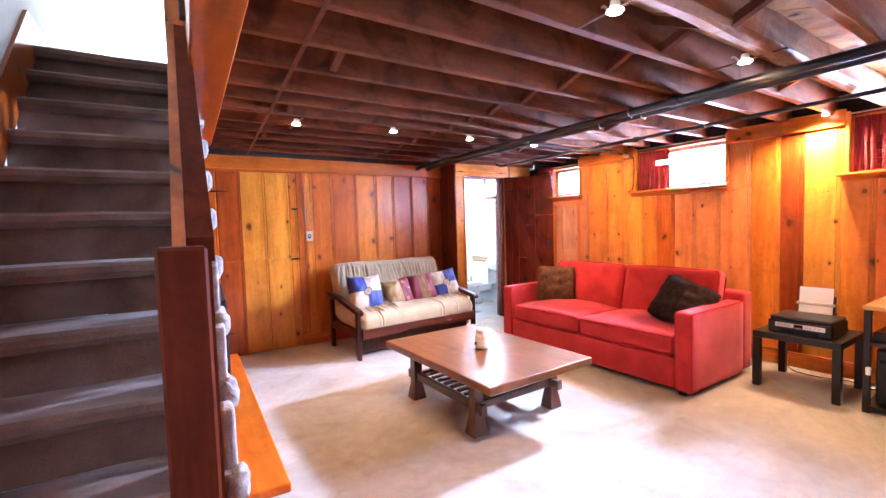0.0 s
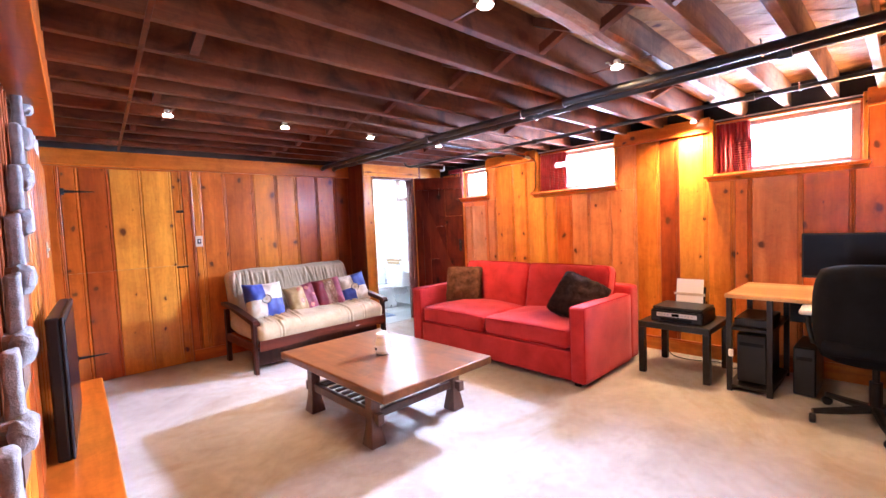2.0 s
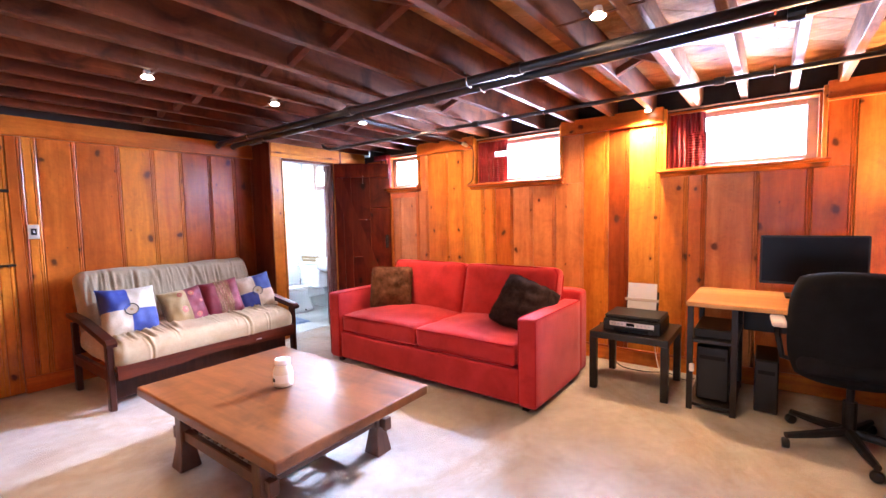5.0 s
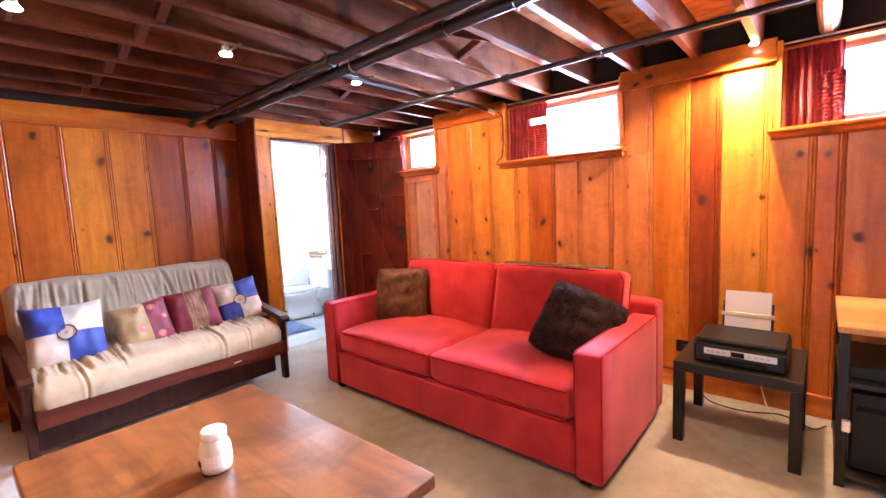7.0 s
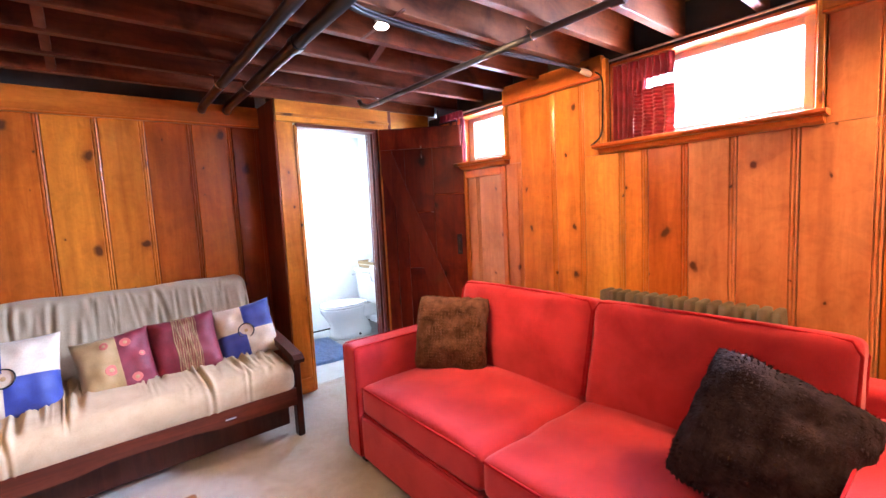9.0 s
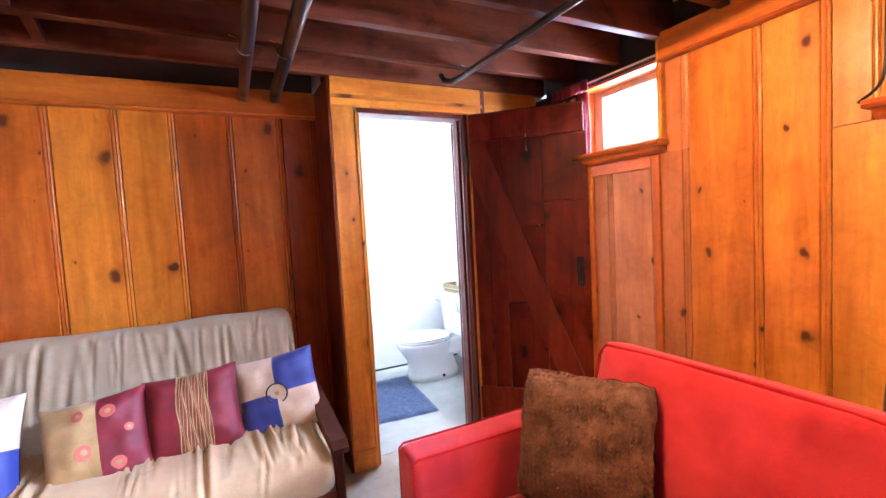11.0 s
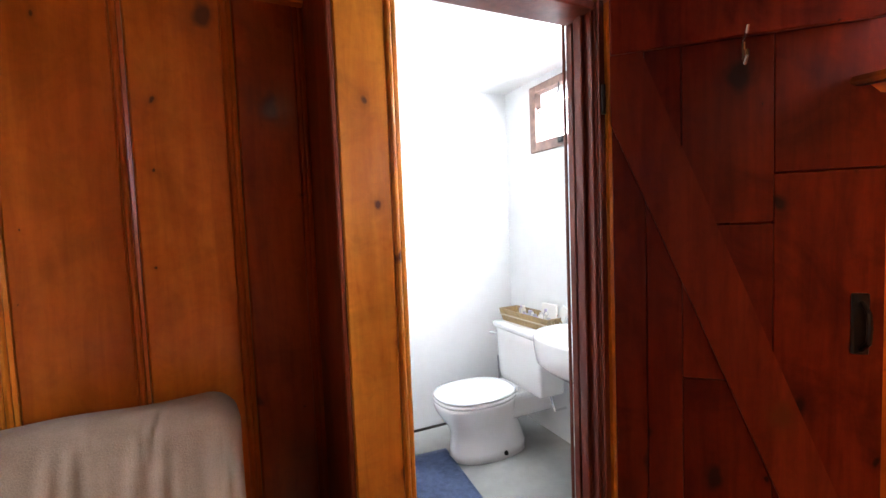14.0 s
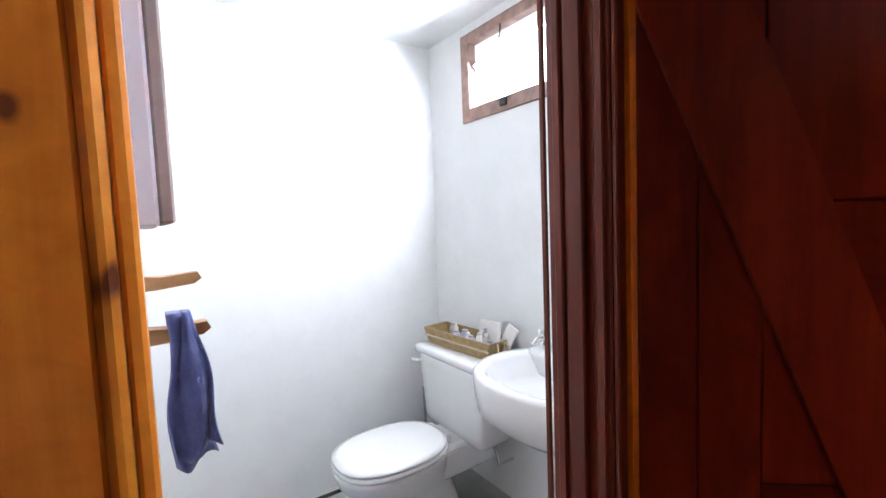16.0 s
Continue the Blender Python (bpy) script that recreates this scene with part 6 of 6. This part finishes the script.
def towel_pegs():
    p = thing("towel_pegs", "two curved tan wooden pegs on a white board", "towel holder", pose(3.402, 5.55, 1.10))
    part("board", box((0.0, -0.12, -0.09), (0.018, 0.16, 0.16), 0.004), white_paint, p)
    for y, z in ((-0.05, 0.02), (0.08, 0.12)):
        prof = [(0.018, z - 0.028), (0.14, z - 0.026), (0.215, z - 0.018), (0.232, z - 0.006), (0.224, z + 0.010), (0.15, z + 0.004), (0.05, z + 0.014), (0.018, z + 0.03)]
        part("peg", prism(prof, y - 0.02, y + 0.02, "y"), tan_wood, p)


towel_pegs()


def towel():
    bm = bmesh.new()
    grid = []
    n, k = 12, 16
    for side in (-1, 1):
        g = []
        for i in range(n + 1):
            row = []
            for j in range(k + 1):
                v = j / k
                u = i / n
                x = 0.150 + 0.050 * u + 0.05 * v * (u - 0.2) + 0.008 * math.sin(v * 7 + u * 5)
                y = side * (0.024 + 0.018 * v + 0.008 * math.sin(u * 11 + v * 3))
                row.append(bm.verts.new((x, y, 0.02 - (0.33 + 0.03 * side + 0.02 * math.sin(u * 6)) * v)))
            g.append(row)
        for i in range(n):
            for j in range(k):
                bm.faces.new((g[i][j], g[i + 1][j], g[i + 1][j + 1], g[i][j + 1]))
        grid.append(g)
    for i in range(n):
        bm.faces.new((grid[0][i][0], grid[0][i + 1][0], grid[1][i + 1][0], grid[1][i][0]))
    t = tagged(link("hand_towel", bm, towel_blue, smooth=True), "blue hand towel hung over a wooden peg", "towel")
    t.matrix_world = pose(3.402, 5.50, 1.13)
    sol = t.modifiers.new("thickness", "SOLIDIFY")
    sol.thickness = 0.006


towel()


def wall_cupboard():
    c = thing("wall_cupboard", "weathered pale wall cupboard beside the bathroom door", "cupboard", pose(3.402, 5.02, 1.338))
    part("body", box((0.0, 0.0, 0.0), (0.140, 0.42, 0.80), 0.004), white_paint, c)
    part("door", box((0.1405, 0.005, 0.005), (0.157, 0.415, 0.795), 0.003), grey_board, c, "weathered grey board door")


wall_cupboard()
# brush behind the toilet
tb = thing("toilet_brush", "white toilet brush holder behind the toilet", "toilet brush", pose(4.72, 6.365, 0.002))
part("holder", lathe([(0.045, 0.0), (0.048, 0.01), (0.040, 0.12), (0.034, 0.13)], 16), porcelain, tb, smooth=True)
part("handle", tube([(0, 0, 0.13), (-0.005, 0, 0.43)], [0.008, 0.010], 8), grey_plastic, tb)
# thin dark joint along the bathroom back wall
structure("baseboard_bathroom", box((3.40, BATH_END - 0.008, 0.002), (BATH_X, BATH_END - 0.0005, 0.018)), dark_rim, "dark caulk joint at the bathroom wall foot", "baseboard")

# ---- wall boards, each one a piece of its wall ----
def board_mesh(name, width, height):
    """A beaded board: flat face, two fine beads along one edge. Local x across, y into the wall, z up."""
    bm = prism([(0.001, 0.02), (0.001, 0.006), (0.007, 0.0), (width - 0.034, 0.0), (width - 0.030, 0.007), (width - 0.025, 0.001), (width - 0.019, 0.001), (width - 0.014, 0.007), (width - 0.009, 0.001), (width - 0.001, 0.004), (width - 0.001, 0.02)], 0.0, height)
    bmesh.ops.recalc_face_normals(bm, faces=bm.faces)
    me = bpy.data.meshes.new(name)
    bm.to_mesh(me)
    bm.free()
    return me


def boards(parent, spans, m):
    """spans: (start, end, foot, top, tone) along the wall; m places the wall's line."""
    for a, b, z0, z1, tone in spans:
        ob = new("board", board_mesh("board", b - a, z1 - z0))
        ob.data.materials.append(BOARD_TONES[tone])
        ob.parent = parent
        ob.matrix_world = m @ pose(a, 0, z0)


xs = [1.340, 1.438, 1.524, 1.773, 2.083, 2.356, 2.606, 2.884, 3.147, 3.345]
# boards differ in tone; the red one also holds dimmer light by the return
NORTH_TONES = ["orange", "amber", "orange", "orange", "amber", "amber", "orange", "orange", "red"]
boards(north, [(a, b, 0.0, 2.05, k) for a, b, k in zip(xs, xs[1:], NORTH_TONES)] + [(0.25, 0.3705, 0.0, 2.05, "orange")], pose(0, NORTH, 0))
tagged(structure("trim_closet_head", box((0.3715, NORTH + 0.002, 2.031), (1.3395, NORTH + 0.02, 2.0455)), pine_x), "thin board over the closet door", "trim")

ys = [4.785, 4.335, 4.20, 3.92, 3.755, 3.452, 3.232, 2.966, 2.828, 2.615, 2.392, 2.150, 1.876, 1.645, 1.470, 1.222, 1.012, 0.885, 0.545, 0.240, 0.015, -0.221, -0.47, -0.70, -0.96, -1.20, -1.46, -1.70, -1.99]
OPEN = [(3.868, 4.47, 1.667), (2.07, 3.09, 1.642), (0.168, 1.20, 1.642)]
spans = []
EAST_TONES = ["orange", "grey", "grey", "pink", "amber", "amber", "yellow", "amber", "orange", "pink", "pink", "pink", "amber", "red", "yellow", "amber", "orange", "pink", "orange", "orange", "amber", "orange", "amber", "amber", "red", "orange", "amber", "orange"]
for b, a, tone in zip(ys, ys[1:], EAST_TONES):
    low = [o for o in OPEN if a < o[1] and b > o[0]]
    if not low:
        spans.append((a, b, 0.0, 2.089, tone))
        continue
    y0, y1, sill = low[0]
    spans.append((a, b, 0.0, sill, tone))
    if b > y1 + 0.02:
        spans.append((y1 + 0.001, b, sill + 0.002, 2.089, tone))
    if a < y0 - 0.02:
        spans.append((a, y0 - 0.001, sill + 0.002, 2.089, tone))
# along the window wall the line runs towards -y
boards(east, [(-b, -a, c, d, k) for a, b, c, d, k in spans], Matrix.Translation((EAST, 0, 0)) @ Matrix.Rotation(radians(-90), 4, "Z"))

# boards of the wall under the stairs
spans = []
y = 0.10
rng = random.Random(5)
while y < 4.2:
    wdt = 0.21 + rng.random() * 0.07
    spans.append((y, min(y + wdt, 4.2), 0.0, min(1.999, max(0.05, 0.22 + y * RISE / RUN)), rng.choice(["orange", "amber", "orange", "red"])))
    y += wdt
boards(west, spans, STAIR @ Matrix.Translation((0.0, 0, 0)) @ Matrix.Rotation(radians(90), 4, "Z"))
